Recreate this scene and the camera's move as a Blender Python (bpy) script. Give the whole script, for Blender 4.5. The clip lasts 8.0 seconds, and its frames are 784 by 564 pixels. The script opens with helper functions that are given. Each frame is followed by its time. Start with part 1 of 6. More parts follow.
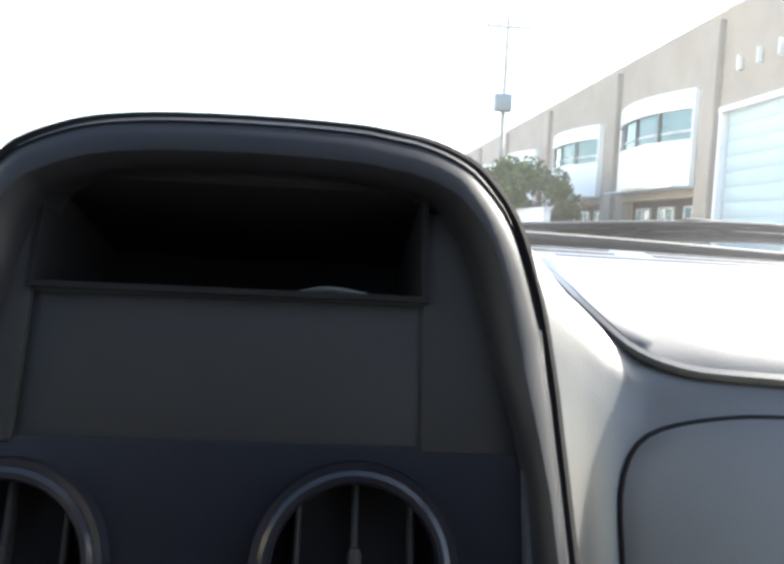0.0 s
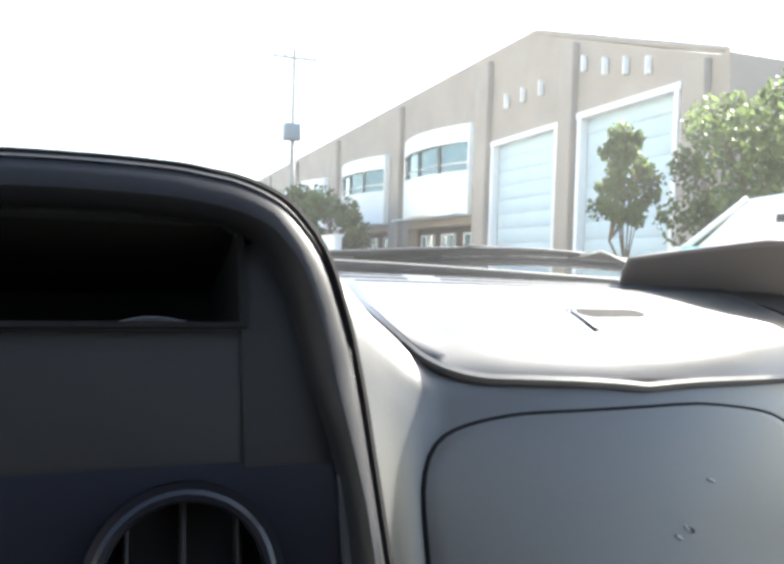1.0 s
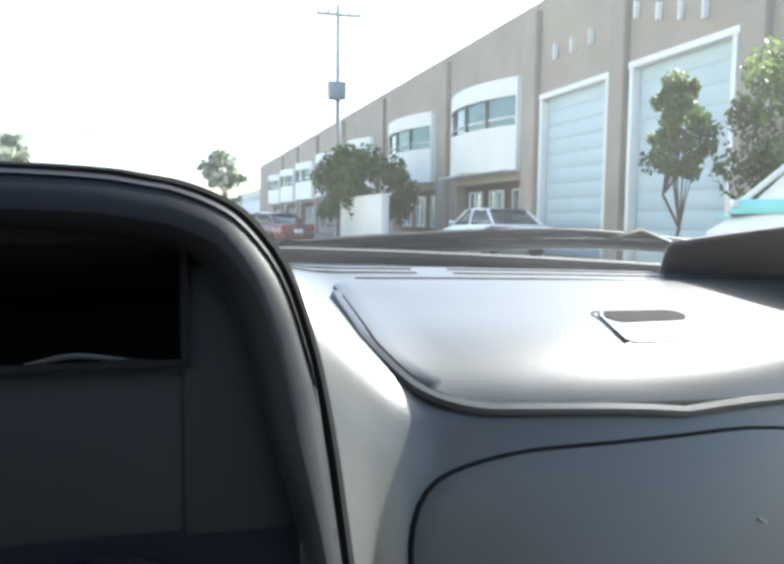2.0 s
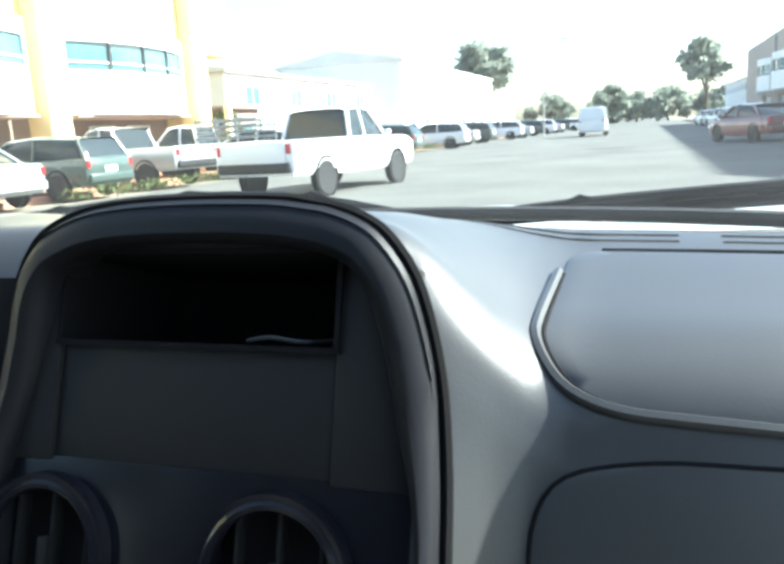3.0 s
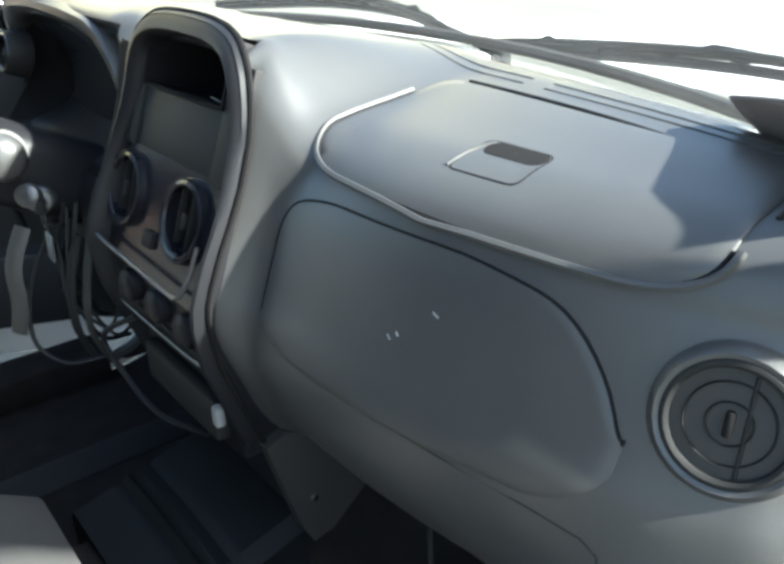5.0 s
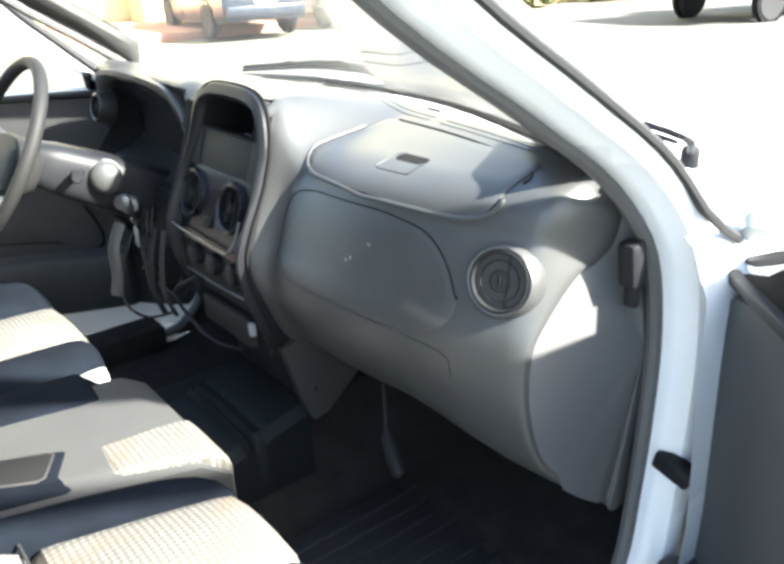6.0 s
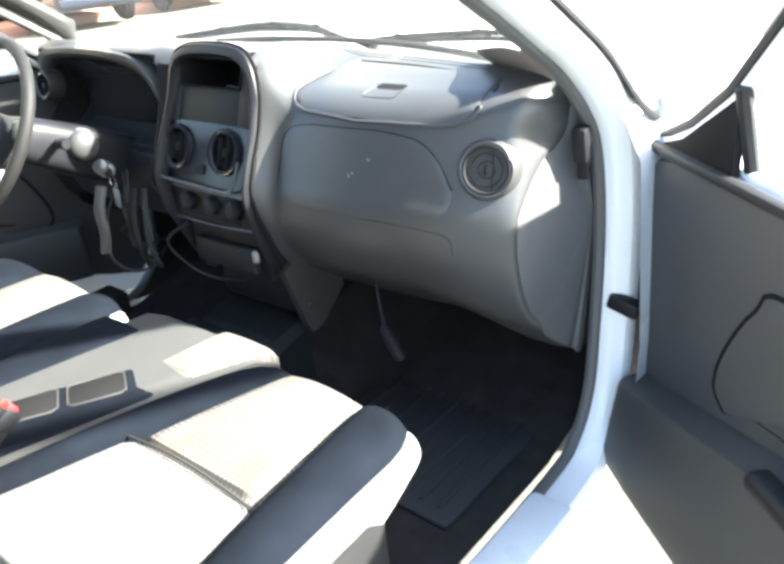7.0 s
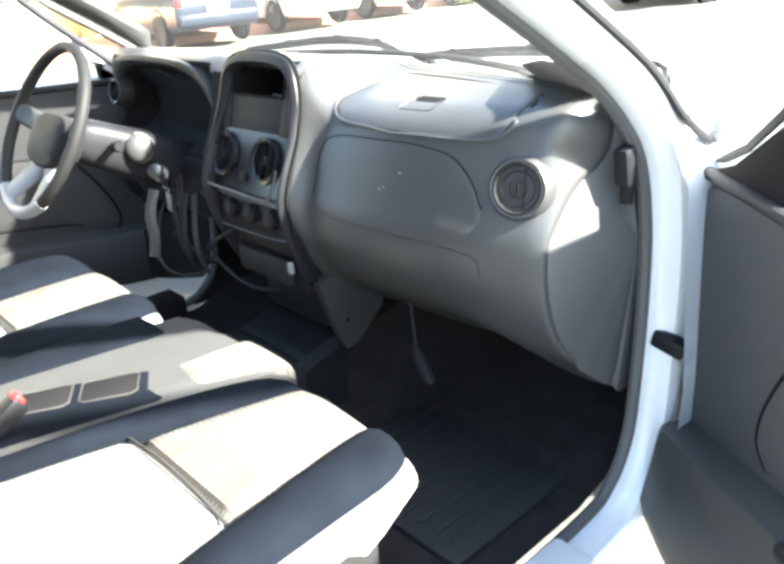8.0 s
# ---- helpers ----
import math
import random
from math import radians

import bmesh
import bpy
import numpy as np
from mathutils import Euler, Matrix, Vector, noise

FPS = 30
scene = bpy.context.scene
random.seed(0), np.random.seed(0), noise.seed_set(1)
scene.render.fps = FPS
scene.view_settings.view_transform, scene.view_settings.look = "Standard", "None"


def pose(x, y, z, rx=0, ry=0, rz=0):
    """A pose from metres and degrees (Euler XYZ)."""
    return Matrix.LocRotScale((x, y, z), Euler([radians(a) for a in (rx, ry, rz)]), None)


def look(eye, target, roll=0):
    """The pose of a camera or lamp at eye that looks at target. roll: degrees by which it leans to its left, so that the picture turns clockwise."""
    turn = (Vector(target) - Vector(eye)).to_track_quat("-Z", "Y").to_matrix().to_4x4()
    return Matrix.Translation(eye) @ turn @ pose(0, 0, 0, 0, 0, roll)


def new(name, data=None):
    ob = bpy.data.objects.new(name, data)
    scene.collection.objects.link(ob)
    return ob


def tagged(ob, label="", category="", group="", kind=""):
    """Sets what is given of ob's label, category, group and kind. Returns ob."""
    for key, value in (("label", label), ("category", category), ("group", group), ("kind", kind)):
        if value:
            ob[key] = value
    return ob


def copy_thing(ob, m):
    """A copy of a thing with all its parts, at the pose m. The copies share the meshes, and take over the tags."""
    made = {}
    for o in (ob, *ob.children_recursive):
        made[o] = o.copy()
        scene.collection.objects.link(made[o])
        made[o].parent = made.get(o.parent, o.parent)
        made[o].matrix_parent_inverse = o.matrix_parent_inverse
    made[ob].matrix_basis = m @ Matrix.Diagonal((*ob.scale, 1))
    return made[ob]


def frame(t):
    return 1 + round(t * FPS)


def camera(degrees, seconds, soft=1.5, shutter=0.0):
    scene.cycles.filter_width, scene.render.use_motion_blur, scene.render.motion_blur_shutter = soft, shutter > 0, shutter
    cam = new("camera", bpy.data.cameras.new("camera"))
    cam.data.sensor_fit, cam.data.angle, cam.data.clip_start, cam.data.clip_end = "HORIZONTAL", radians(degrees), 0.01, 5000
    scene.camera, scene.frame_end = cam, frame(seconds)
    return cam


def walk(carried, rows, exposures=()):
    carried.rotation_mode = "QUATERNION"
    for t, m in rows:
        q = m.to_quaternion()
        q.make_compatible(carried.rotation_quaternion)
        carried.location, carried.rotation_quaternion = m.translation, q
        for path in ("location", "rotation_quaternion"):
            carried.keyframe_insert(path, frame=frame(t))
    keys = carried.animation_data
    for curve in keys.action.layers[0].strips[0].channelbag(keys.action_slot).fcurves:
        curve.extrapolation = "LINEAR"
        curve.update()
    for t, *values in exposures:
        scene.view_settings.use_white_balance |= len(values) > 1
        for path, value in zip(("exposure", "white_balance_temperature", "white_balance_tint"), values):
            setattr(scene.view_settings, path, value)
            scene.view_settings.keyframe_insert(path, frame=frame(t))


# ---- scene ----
cam = camera(54.6, 8.0, soft=3.4)
PATH = (
    (0, (0.052, -0.378, 1.098), (0.208, 1.611, 0.957), 2.9),
    (0.5, (0.019, -0.398, 1.083), (0.518, 1.538, 1.011), 2.3),
    (1, (0.035, -0.411, 1.098), (0.714, 1.47, 1.052), 1.8),
    (1.2, (0.015, -0.397, 1.078), (0.767, 1.456, 1.068), 6.1),
    (2.3, (0.135, -0.349, 1.145), (0.519, 1.596, 0.882), -3.9),
    (2.5, (0.162, -0.352, 1.152), (0.25, 1.621, 0.837), -3.1),
    (3, (0.257, -0.378, 1.179), (-0.379, 1.478, 0.792), -3.4),
    (3.5, (0.378, -0.376, 1.177), (-0.673, 1.278, 0.775), -5.4),
    (4, (0.553, -0.324, 1.185), (-0.773, 1.088, 0.688), -1.2),
    (4.5, (0.649, -0.349, 1.275), (-0.699, 0.958, 0.586), -1.0),
    (5, (0.785, -0.36, 1.235), (-0.607, 0.785, 0.368), -0.4),
    (5.2, (0.879, -0.404, 1.249), (-0.504, 0.728, 0.351), -2.8),
    (6.3, (1.293, -0.751, 1.358), (-0.167, 0.388, 0.601), -1.7),
    (6.5, (1.296, -0.865, 1.36), (-0.076, 0.372, 0.593), -3.8),
    (6.8, (1.264, -0.947, 1.348), (0.08, 0.396, 0.456), -4.9),
    (7, (1.281, -0.959, 1.339), (0.083, 0.389, 0.473), -5.8),
    (7.5, (1.345, -0.915, 1.334), (0.05, 0.339, 0.468), -4.7),
    (8, (1.337, -0.844, 1.297), (-0.058, 0.354, 0.51), -5.2),
)
# the clip's camera looks into the glare at first and darkens as it turns away
walk(cam, [(t, look(eye, aim, roll)) for t, eye, aim, roll in PATH],
     exposures=((0, 2.9, 6500, 8), (1.2, 2.72, 6500, 8), (2.3, 2.25, 6000, 2), (3.5, 2.15, 5800, -2), (4.5, 2.25, 5800, -2), (5.2, 2.72, 6150, 1), (6.5, 3.15, 6300, 4), (7.0, 3.3, 6300, 4), (8, 3.35, 6300, 4)))

# ---- light ----
SUN_AZ, SUN_EL = 64.0, 36.0      # degrees to the right of the truck's nose, degrees up
world = bpy.data.worlds.new("sky")
scene.world = world
world.use_nodes = True
wn = world.node_tree
sky = wn.nodes.new("ShaderNodeTexSky")
sky.sky_type, sky.sun_disc = "NISHITA", False
sky.sun_elevation, sky.sun_rotation = radians(SUN_EL), radians(SUN_AZ)
sky.air_density, sky.dust_density, sky.ozone_density = 1.0, 2.0, 1.0
wn.nodes["Background"].inputs["Strength"].default_value = 0.1
wn.links.new(sky.outputs["Color"], wn.nodes["Background"].inputs["Color"])
sun = new("sun", bpy.data.lights.new("sun", "SUN"))
sun.data.energy, sun.data.angle, sun.data.color = 5.0, radians(1.5), (1.0, 0.95, 0.87)
sa, se = radians(SUN_AZ), radians(SUN_EL)
sun.matrix_world = look((math.sin(sa) * math.cos(se) * 50, math.cos(sa) * math.cos(se) * 50, math.sin(se) * 50), (0, 0, 0))


# ---- materials ----
def material(name, color, rough=0.6, metal=0.0, var=0.12, scale=8.0, fine=120.0, bump=0.1, spec=0.5, coat=0.0, dark=None, rand=0.0):
    """Colour with slow stains and fine grain, at real size, and a grain in relief."""
    m = bpy.data.materials.new(name)
    m.use_nodes = True
    n, l = m.node_tree.nodes, m.node_tree.links
    b = n["Principled BSDF"]
    geo = n.new("ShaderNodeNewGeometry")
    big, small = n.new("ShaderNodeTexNoise"), n.new("ShaderNodeTexNoise")
    for t, s, d in ((big, scale, 4), (small, fine, 2)):
        t.inputs["Scale"].default_value, t.inputs["Detail"].default_value = s, d
        l.new(geo.outputs["Position"], t.inputs["Vector"])
    add = n.new("ShaderNodeMath")
    add.operation = "MULTIPLY_ADD"
    l.new(small.outputs["Fac"], add.inputs[0])
    add.inputs[1].default_value = 0.35
    l.new(big.outputs["Fac"], add.inputs[2])
    ramp = n.new("ShaderNodeValToRGB")
    ramp.color_ramp.elements[0].position, ramp.color_ramp.elements[1].position = 0.4, 0.95
    low = dark or [c * (1 - var) for c in color]
    high = [min(1, c * (1 + var)) for c in color]
    ramp.color_ramp.elements[0].color, ramp.color_ramp.elements[1].color = (*low, 1), (*high, 1)
    l.new(add.outputs[0], ramp.inputs["Fac"])
    out = ramp.outputs["Color"]
    if rand:
        info, hsv = n.new("ShaderNodeObjectInfo"), n.new("ShaderNodeHueSaturation")
        mul = n.new("ShaderNodeMath")
        mul.operation = "MULTIPLY_ADD"
        l.new(info.outputs["Random"], mul.inputs[0])
        mul.inputs[1].default_value, mul.inputs[2].default_value = rand, 1 - rand / 2
        l.new(mul.outputs[0], hsv.inputs["Value"])
        l.new(out, hsv.inputs["Color"])
        out = hsv.outputs["Color"]
    l.new(out, b.inputs["Base Color"])
    rr = n.new("ShaderNodeMath")
    rr.operation = "MULTIPLY_ADD"
    l.new(big.outputs["Fac"], rr.inputs[0])
    rr.inputs[1].default_value, rr.inputs[2].default_value = 0.2, max(0.02, rough - 0.1)
    l.new(rr.outputs[0], b.inputs["Roughness"])
    b.inputs["Metallic"].default_value = metal
    b.inputs["Specular IOR Level"].default_value = spec
    b.inputs["Coat Weight"].default_value = coat
    b.inputs["Coat Roughness"].default_value = 0.08
    if bump:
        bp = n.new("ShaderNodeBump")
        bp.inputs["Strength"].default_value, bp.inputs["Distance"].default_value = bump, 0.3 / fine
        l.new(small.outputs["Fac"], bp.inputs["Height"])
        l.new(bp.outputs["Normal"], b.inputs["Normal"])
    return m


def glass(name, tint=(0.95, 0.98, 0.97), gloss=0.02):
    m = bpy.data.materials.new(name)
    m.use_nodes = True
    n, l = m.node_tree.nodes, m.node_tree.links
    n.remove(n["Principled BSDF"])
    tr, gl, mix, fr = (n.new("ShaderNodeBsdf" + k) if k in ("Transparent", "Glossy") else n.new("ShaderNode" + k) for k in ("Transparent", "Glossy", "MixShader", "Fresnel"))
    tr.inputs["Color"].default_value = (*tint, 1)
    gl.inputs["Roughness"].default_value = 0.02
    fr.inputs["IOR"].default_value = 1.0 + gloss
    l.new(fr.outputs[0], mix.inputs[0])
    l.new(tr.outputs[0], mix.inputs[1])
    l.new(gl.outputs[0], mix.inputs[2])
    l.new(mix.outputs[0], n["Material Output"].inputs["Surface"])
    return m


def woven(name, a, b_, scale):
    """Cloth of two yarns in a small weave."""
    m = material(name, a, 0.9, bump=0.25, fine=400, var=0.1, scale=12, spec=0.2)
    n, l = m.node_tree.nodes, m.node_tree.links
    geo, cross = n.new("ShaderNodeNewGeometry"), n.new("ShaderNodeMath")
    cross.operation = "MULTIPLY"
    for k, way in enumerate(("X", "Y")):
        ch = n.new("ShaderNodeTexWave")
        ch.wave_type, ch.bands_direction = "BANDS", way
        ch.inputs["Scale"].default_value, ch.inputs["Distortion"].default_value = scale, 1.2
        ch.inputs["Detail"].default_value, ch.inputs["Detail Scale"].default_value = 2.0, 3.0
        l.new(geo.outputs["Position"], ch.inputs["Vector"])
        l.new(ch.outputs["Fac"], cross.inputs[k])
    mix = n.new("ShaderNodeMixRGB")
    old = n["Principled BSDF"].inputs["Base Color"].links[0].from_socket
    l.new(cross.outputs[0], mix.inputs[0])
    l.new(old, mix.inputs[1])
    mix.inputs[2].default_value = (*b_, 1)
    l.new(mix.outputs[0], n["Principled BSDF"].inputs["Base Color"])
    return m


GREY = material("dash_plastic", (0.055, 0.0545, 0.054), 0.37, var=0.12, scale=7, fine=600, bump=0.16, spec=0.62)
GREY_LOW = material("door_trim_plastic", (0.098, 0.096, 0.095), 0.55, var=0.07, scale=6, fine=800, bump=0.15, spec=0.45)
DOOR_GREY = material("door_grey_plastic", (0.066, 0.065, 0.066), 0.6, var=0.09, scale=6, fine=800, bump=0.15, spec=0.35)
# driver door's trim: the shade on it is put into a darker grey
DOOR_SHADED = material("shaded_door_plastic", (0.034, 0.0335, 0.034), 0.6, var=0.1, scale=6, fine=800, bump=0.15, spec=0.3)
GREY_DIM = material("column_plastic", (0.055, 0.054, 0.053), 0.5, var=0.09, scale=6, fine=800, bump=0.15, spec=0.35)
BLACK = material("black_plastic", (0.014, 0.0142, 0.0165), 0.45, var=0.15, scale=10, fine=600, bump=0.1, spec=0.22)
BLACK_GLOSS = material("glossy_black_plastic", (0.012, 0.012, 0.016), 0.22, var=0.1, fine=500, bump=0.02, spec=0.3)
DARK = material("dark_grey_plastic", (0.020, 0.0195, 0.0195), 0.6, var=0.12, fine=700, bump=0.12, spec=0.2)
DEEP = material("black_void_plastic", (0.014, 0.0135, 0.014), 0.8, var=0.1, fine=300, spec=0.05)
RUBBER = material("rubber", (0.014, 0.014, 0.0155), 0.75, var=0.2, fine=300)
WIPER = material("wiper_black", (0.008, 0.0085, 0.010), 0.55, var=0.15, scale=30, fine=300, bump=0.05, spec=0.15)
CARPET = material("floor_carpet", (0.024, 0.022, 0.021), 0.95, var=0.3, scale=20, fine=500, bump=0.6, spec=0.1)
WHITE_PAINT = material("white_car_paint", (0.84, 0.85, 0.86), 0.28, var=0.03, scale=2, fine=200, bump=0.0, coat=0.6)
INSERT = woven("cream_woven_cloth", (0.088, 0.081, 0.071), (0.215, 0.204, 0.188), 36)
PALE = woven("pale_woven_cloth", (0.14, 0.134, 0.124), (0.24, 0.23, 0.214), 36)
st = INSERT.node_tree
stain, tone, smut = st.nodes.new("ShaderNodeTexNoise"), st.nodes.new("ShaderNodeValToRGB"), st.nodes.new("ShaderNodeMixRGB")
stain.inputs["Scale"].default_value, stain.inputs["Detail"].default_value = 9.0, 6.0
tone.color_ramp.elements[0].position, tone.color_ramp.elements[1].position = 0.5, 0.72
tone.color_ramp.elements[1].color = (0.75, 0.75, 0.75, 1)
gp = st.nodes.new("ShaderNodeNewGeometry")
st.links.new(gp.outputs["Position"], stain.inputs["Vector"])
st.links.new(stain.outputs["Fac"], tone.inputs["Fac"])
st.links.new(tone.outputs["Color"], smut.inputs[0])
st.links.new(st.nodes["Principled BSDF"].inputs["Base Color"].links[0].from_socket, smut.inputs[1])
smut.inputs[2].default_value = (0.115, 0.082, 0.055, 1)
st.links.new(smut.outputs[0], st.nodes["Principled BSDF"].inputs["Base Color"])
NAVY = material("navy_seat_cloth", (0.0068, 0.0086, 0.0124), 0.95, var=0.3, scale=14, fine=500, bump=0.3, spec=0.04)
LIGHT_CLOTH = material("light_grey_cloth", (0.30, 0.295, 0.285), 0.9, var=0.08, scale=12, fine=500, bump=0.3, spec=0.2)
# centre cushion's cloth: the shadow across it is put into a darker grey
SHADED_CLOTH = material("shaded_grey_cloth", (0.052, 0.051, 0.050), 0.9, var=0.1, scale=12, fine=500, bump=0.3, spec=0.2)
TRIM_LOW = material("dark_brown_grey_plastic", (0.04, 0.038, 0.036), 0.6, var=0.1, fine=600, bump=0.15, spec=0.3)
HEADLINER = material("grey_headliner", (0.22, 0.215, 0.21), 0.95, var=0.06, scale=10, fine=500, bump=0.3, spec=0.1)
TUNNEL = material("ribbed_tunnel_rubber", (0.010, 0.012, 0.0135), 0.6, var=0.2, scale=14, fine=300, bump=0.2, spec=0.15)
WORN = material("worn_dark_metal_edge", (0.13, 0.13, 0.135), 0.32, 0.6, var=0.3, scale=40, fine=300, bump=0.1)
CHROME = material("bright_metal", (0.75, 0.75, 0.76), 0.18, 1.0, var=0.08, fine=300, bump=0.02)
PALE_PLASTIC = material("pale_grey_plastic", (0.26, 0.26, 0.27), 0.4, var=0.08, fine=500, bump=0.08)
SILVER = material("silver_plastic", (0.42, 0.42, 0.43), 0.35, 0.3, var=0.08, fine=400, bump=0.05)
RED = material("red_plastic", (0.5, 0.03, 0.03), 0.4, var=0.1)
CARD = material("brown_grey_card", (0.25, 0.22, 0.21), 0.85, var=0.06, scale=15, fine=300, bump=0.05, spec=0.2)
PAPER = material("white_paper", (0.8, 0.8, 0.8), 0.8, var=0.03, fine=200, spec=0.2)
SCREEN = glass("windscreen_glass")
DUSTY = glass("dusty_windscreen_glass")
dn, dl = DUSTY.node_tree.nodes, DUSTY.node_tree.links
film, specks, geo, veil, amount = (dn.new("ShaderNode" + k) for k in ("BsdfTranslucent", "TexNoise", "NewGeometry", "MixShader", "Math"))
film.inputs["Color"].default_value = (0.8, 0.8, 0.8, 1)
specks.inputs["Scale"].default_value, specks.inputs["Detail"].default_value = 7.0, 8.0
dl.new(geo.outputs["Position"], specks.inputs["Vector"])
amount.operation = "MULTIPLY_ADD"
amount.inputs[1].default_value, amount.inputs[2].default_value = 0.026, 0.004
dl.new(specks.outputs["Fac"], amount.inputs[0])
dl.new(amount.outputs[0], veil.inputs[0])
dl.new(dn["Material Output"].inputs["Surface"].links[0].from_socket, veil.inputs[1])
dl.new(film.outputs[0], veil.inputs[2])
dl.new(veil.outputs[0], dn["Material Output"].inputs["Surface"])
ASPHALT = material("asphalt", (0.118, 0.116, 0.105), 0.9, var=0.28, scale=0.3, fine=40, bump=0.4, spec=0.2)
CONCRETE = material("pavement_concrete", (0.22, 0.205, 0.185), 0.9, var=0.15, scale=0.8, fine=30, bump=0.3, spec=0.2)
EARTH = material("dry_ground", (0.2, 0.18, 0.14), 0.95, var=0.25, scale=0.4, fine=12, bump=0.4, spec=0.1)
BRICK_WALL = material("tan_wall_paint", (0.325, 0.283, 0.245), 0.9, var=0.1, scale=0.7, fine=25, bump=0.3, spec=0.2)
WHITE_WALL = material("white_wall_paint", (0.72, 0.72, 0.7), 0.85, var=0.06, scale=0.8, fine=30, bump=0.15, spec=0.2)
GATE = material("pale_gate_metal", (0.43, 0.53, 0.57), 0.5, var=0.06, scale=0.8, fine=20, bump=0.05)
YELLOW_WALL = material("yellow_wall_paint", (0.78, 0.66, 0.36), 0.85, var=0.08, scale=0.8, fine=30, bump=0.15, spec=0.2)
BROWN_WALL = material("brown_wall_paint", (0.28, 0.215, 0.175), 0.85, var=0.1, scale=1.0, fine=30, bump=0.15, spec=0.2)
PANE = material("window_pane", (0.09, 0.17, 0.18), 0.12, var=0.25, scale=0.7, fine=6, bump=0.0, spec=0.8)
FRAME_W = material("white_window_frame", (0.7, 0.7, 0.7), 0.5, var=0.05)
ROOF = material("roof_sheet", (0.58, 0.57, 0.55), 0.6, var=0.1, scale=0.5, fine=15)
POLE = material("concrete_pole", (0.34, 0.33, 0.31), 0.85, var=0.1, scale=3, fine=60)
METAL_GREY = material("grey_metal", (0.25, 0.27, 0.28), 0.5, 0.4, var=0.1, fine=80)
BARK = material("bark", (0.12, 0.09, 0.06), 0.95, var=0.3, scale=12, fine=80, bump=0.6, spec=0.1)
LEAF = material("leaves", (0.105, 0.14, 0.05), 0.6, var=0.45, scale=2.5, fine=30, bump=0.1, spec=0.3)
# far foliage: haze with distance is put into its paler leaf colour
LEAF_HAZED = material("hazed_far_leaves", (0.26, 0.29, 0.235), 0.7, var=0.4, scale=0.8, fine=10, bump=0.1, spec=0.2)
for leafy in (LEAF, LEAF_HAZED):          # light shines through the leaves
    ln, ll = leafy.node_tree.nodes, leafy.node_tree.links
    thin, both = ln.new("ShaderNodeBsdfTranslucent"), ln.new("ShaderNodeMixShader")
    ll.new(ln["Principled BSDF"].inputs["Base Color"].links[0].from_socket, thin.inputs["Color"])
    both.inputs[0].default_value = 0.45
    ll.new(ln["Principled BSDF"].outputs[0], both.inputs[1])
    ll.new(thin.outputs[0], both.inputs[2])
    ll.new(both.outputs[0], ln["Material Output"].inputs["Surface"])
GRASS = material("verge_grass", (0.12, 0.14, 0.05), 0.95, var=0.35, scale=2, fine=40, bump=0.5, spec=0.1)
CAR_GLASS = material("car_window_glass", (0.03, 0.04, 0.045), 0.12, var=0.2, fine=10, bump=0.0, spec=0.22)
LAMP_RED = material("tail_lamp", (0.45, 0.02, 0.02), 0.25, var=0.1)
LAMP_CLEAR = material("head_lamp", (0.7, 0.72, 0.74), 0.15, var=0.1)
TURQ = material("turquoise_paint", (0.2, 0.62, 0.65), 0.5, var=0.06, scale=1)


# ---- mesh helpers ----
BASE = {}


def thing(name, at=(0, 0, 0), label="", category="", group="", kind=""):
    """An Empty at the base of a thing; its parts are meshes in world places."""
    ob = new(name)
    ob.location = at
    ob.empty_display_size = 0.1
    BASE[ob.name] = Vector(at)
    return tagged(ob, label, category, group, kind)


def part(name, bm, mat, parent=None, label="", smooth=40):
    """Links a bmesh as one mesh object under a thing or a part."""
    me = bpy.data.meshes.new(name)
    bmesh.ops.recalc_face_normals(bm, faces=bm.faces)
    if smooth:
        for f_ in bm.faces:
            f_.smooth = True
        for e in bm.edges:
            if len(e.link_faces) == 2 and e.calc_face_angle(0) > radians(smooth):
                e.smooth = False
    bm.to_mesh(me)
    bm.free()
    for one in (mat if isinstance(mat, (list, tuple)) else [mat]):
        me.materials.append(one)
    ob = new(name, me)
    if parent:
        ob.parent = parent
        if parent.name in BASE:
            ob.matrix_parent_inverse = Matrix.Translation(-BASE[parent.name])
    if label:
        ob["label"] = label
    return ob


def box(bm, c, s, bev=0.0, turn=None, seg=2):
    """A box of size s round c, its edges rounded by bev; turn: a rotation."""
    m = Matrix.Translation(c) @ (turn.to_4x4() if turn else Matrix.Identity(4)) @ Matrix.Diagonal((*s, 1))
    made = bmesh.ops.create_cube(bm, size=1, matrix=m)["verts"]
    if bev:
        edges = list({e for v in made for e in v.link_edges})
        bmesh.ops.bevel(bm, geom=edges, offset=bev, segments=seg, affect="EDGES", profile=0.5)
    return bm


def boxed(c, s, bev=0.0, turn=None, seg=2):
    return box(bmesh.new(), c, s, bev, turn, seg)


def grid(bm, rows, closed=False, ends=False):
    """A skin over rows of places; closed: each row is a ring; ends: caps."""
    vs = [[bm.verts.new(p) for p in row] for row in rows]
    n = len(rows[0])
    for a, b_ in zip(vs, vs[1:]):
        for i in range(n if closed else n - 1):
            j = (i + 1) % n
            quad = [a[i], a[j], b_[j], b_[i]]
            if len({v.co.to_tuple(6) for v in quad}) > 2:
                try:
                    bm.faces.new(quad)
                except ValueError:
                    pass
    if ends:
        for row in (vs[0], vs[-1]):
            try:
                bm.faces.new(row)
            except ValueError:
                pass
    return bm


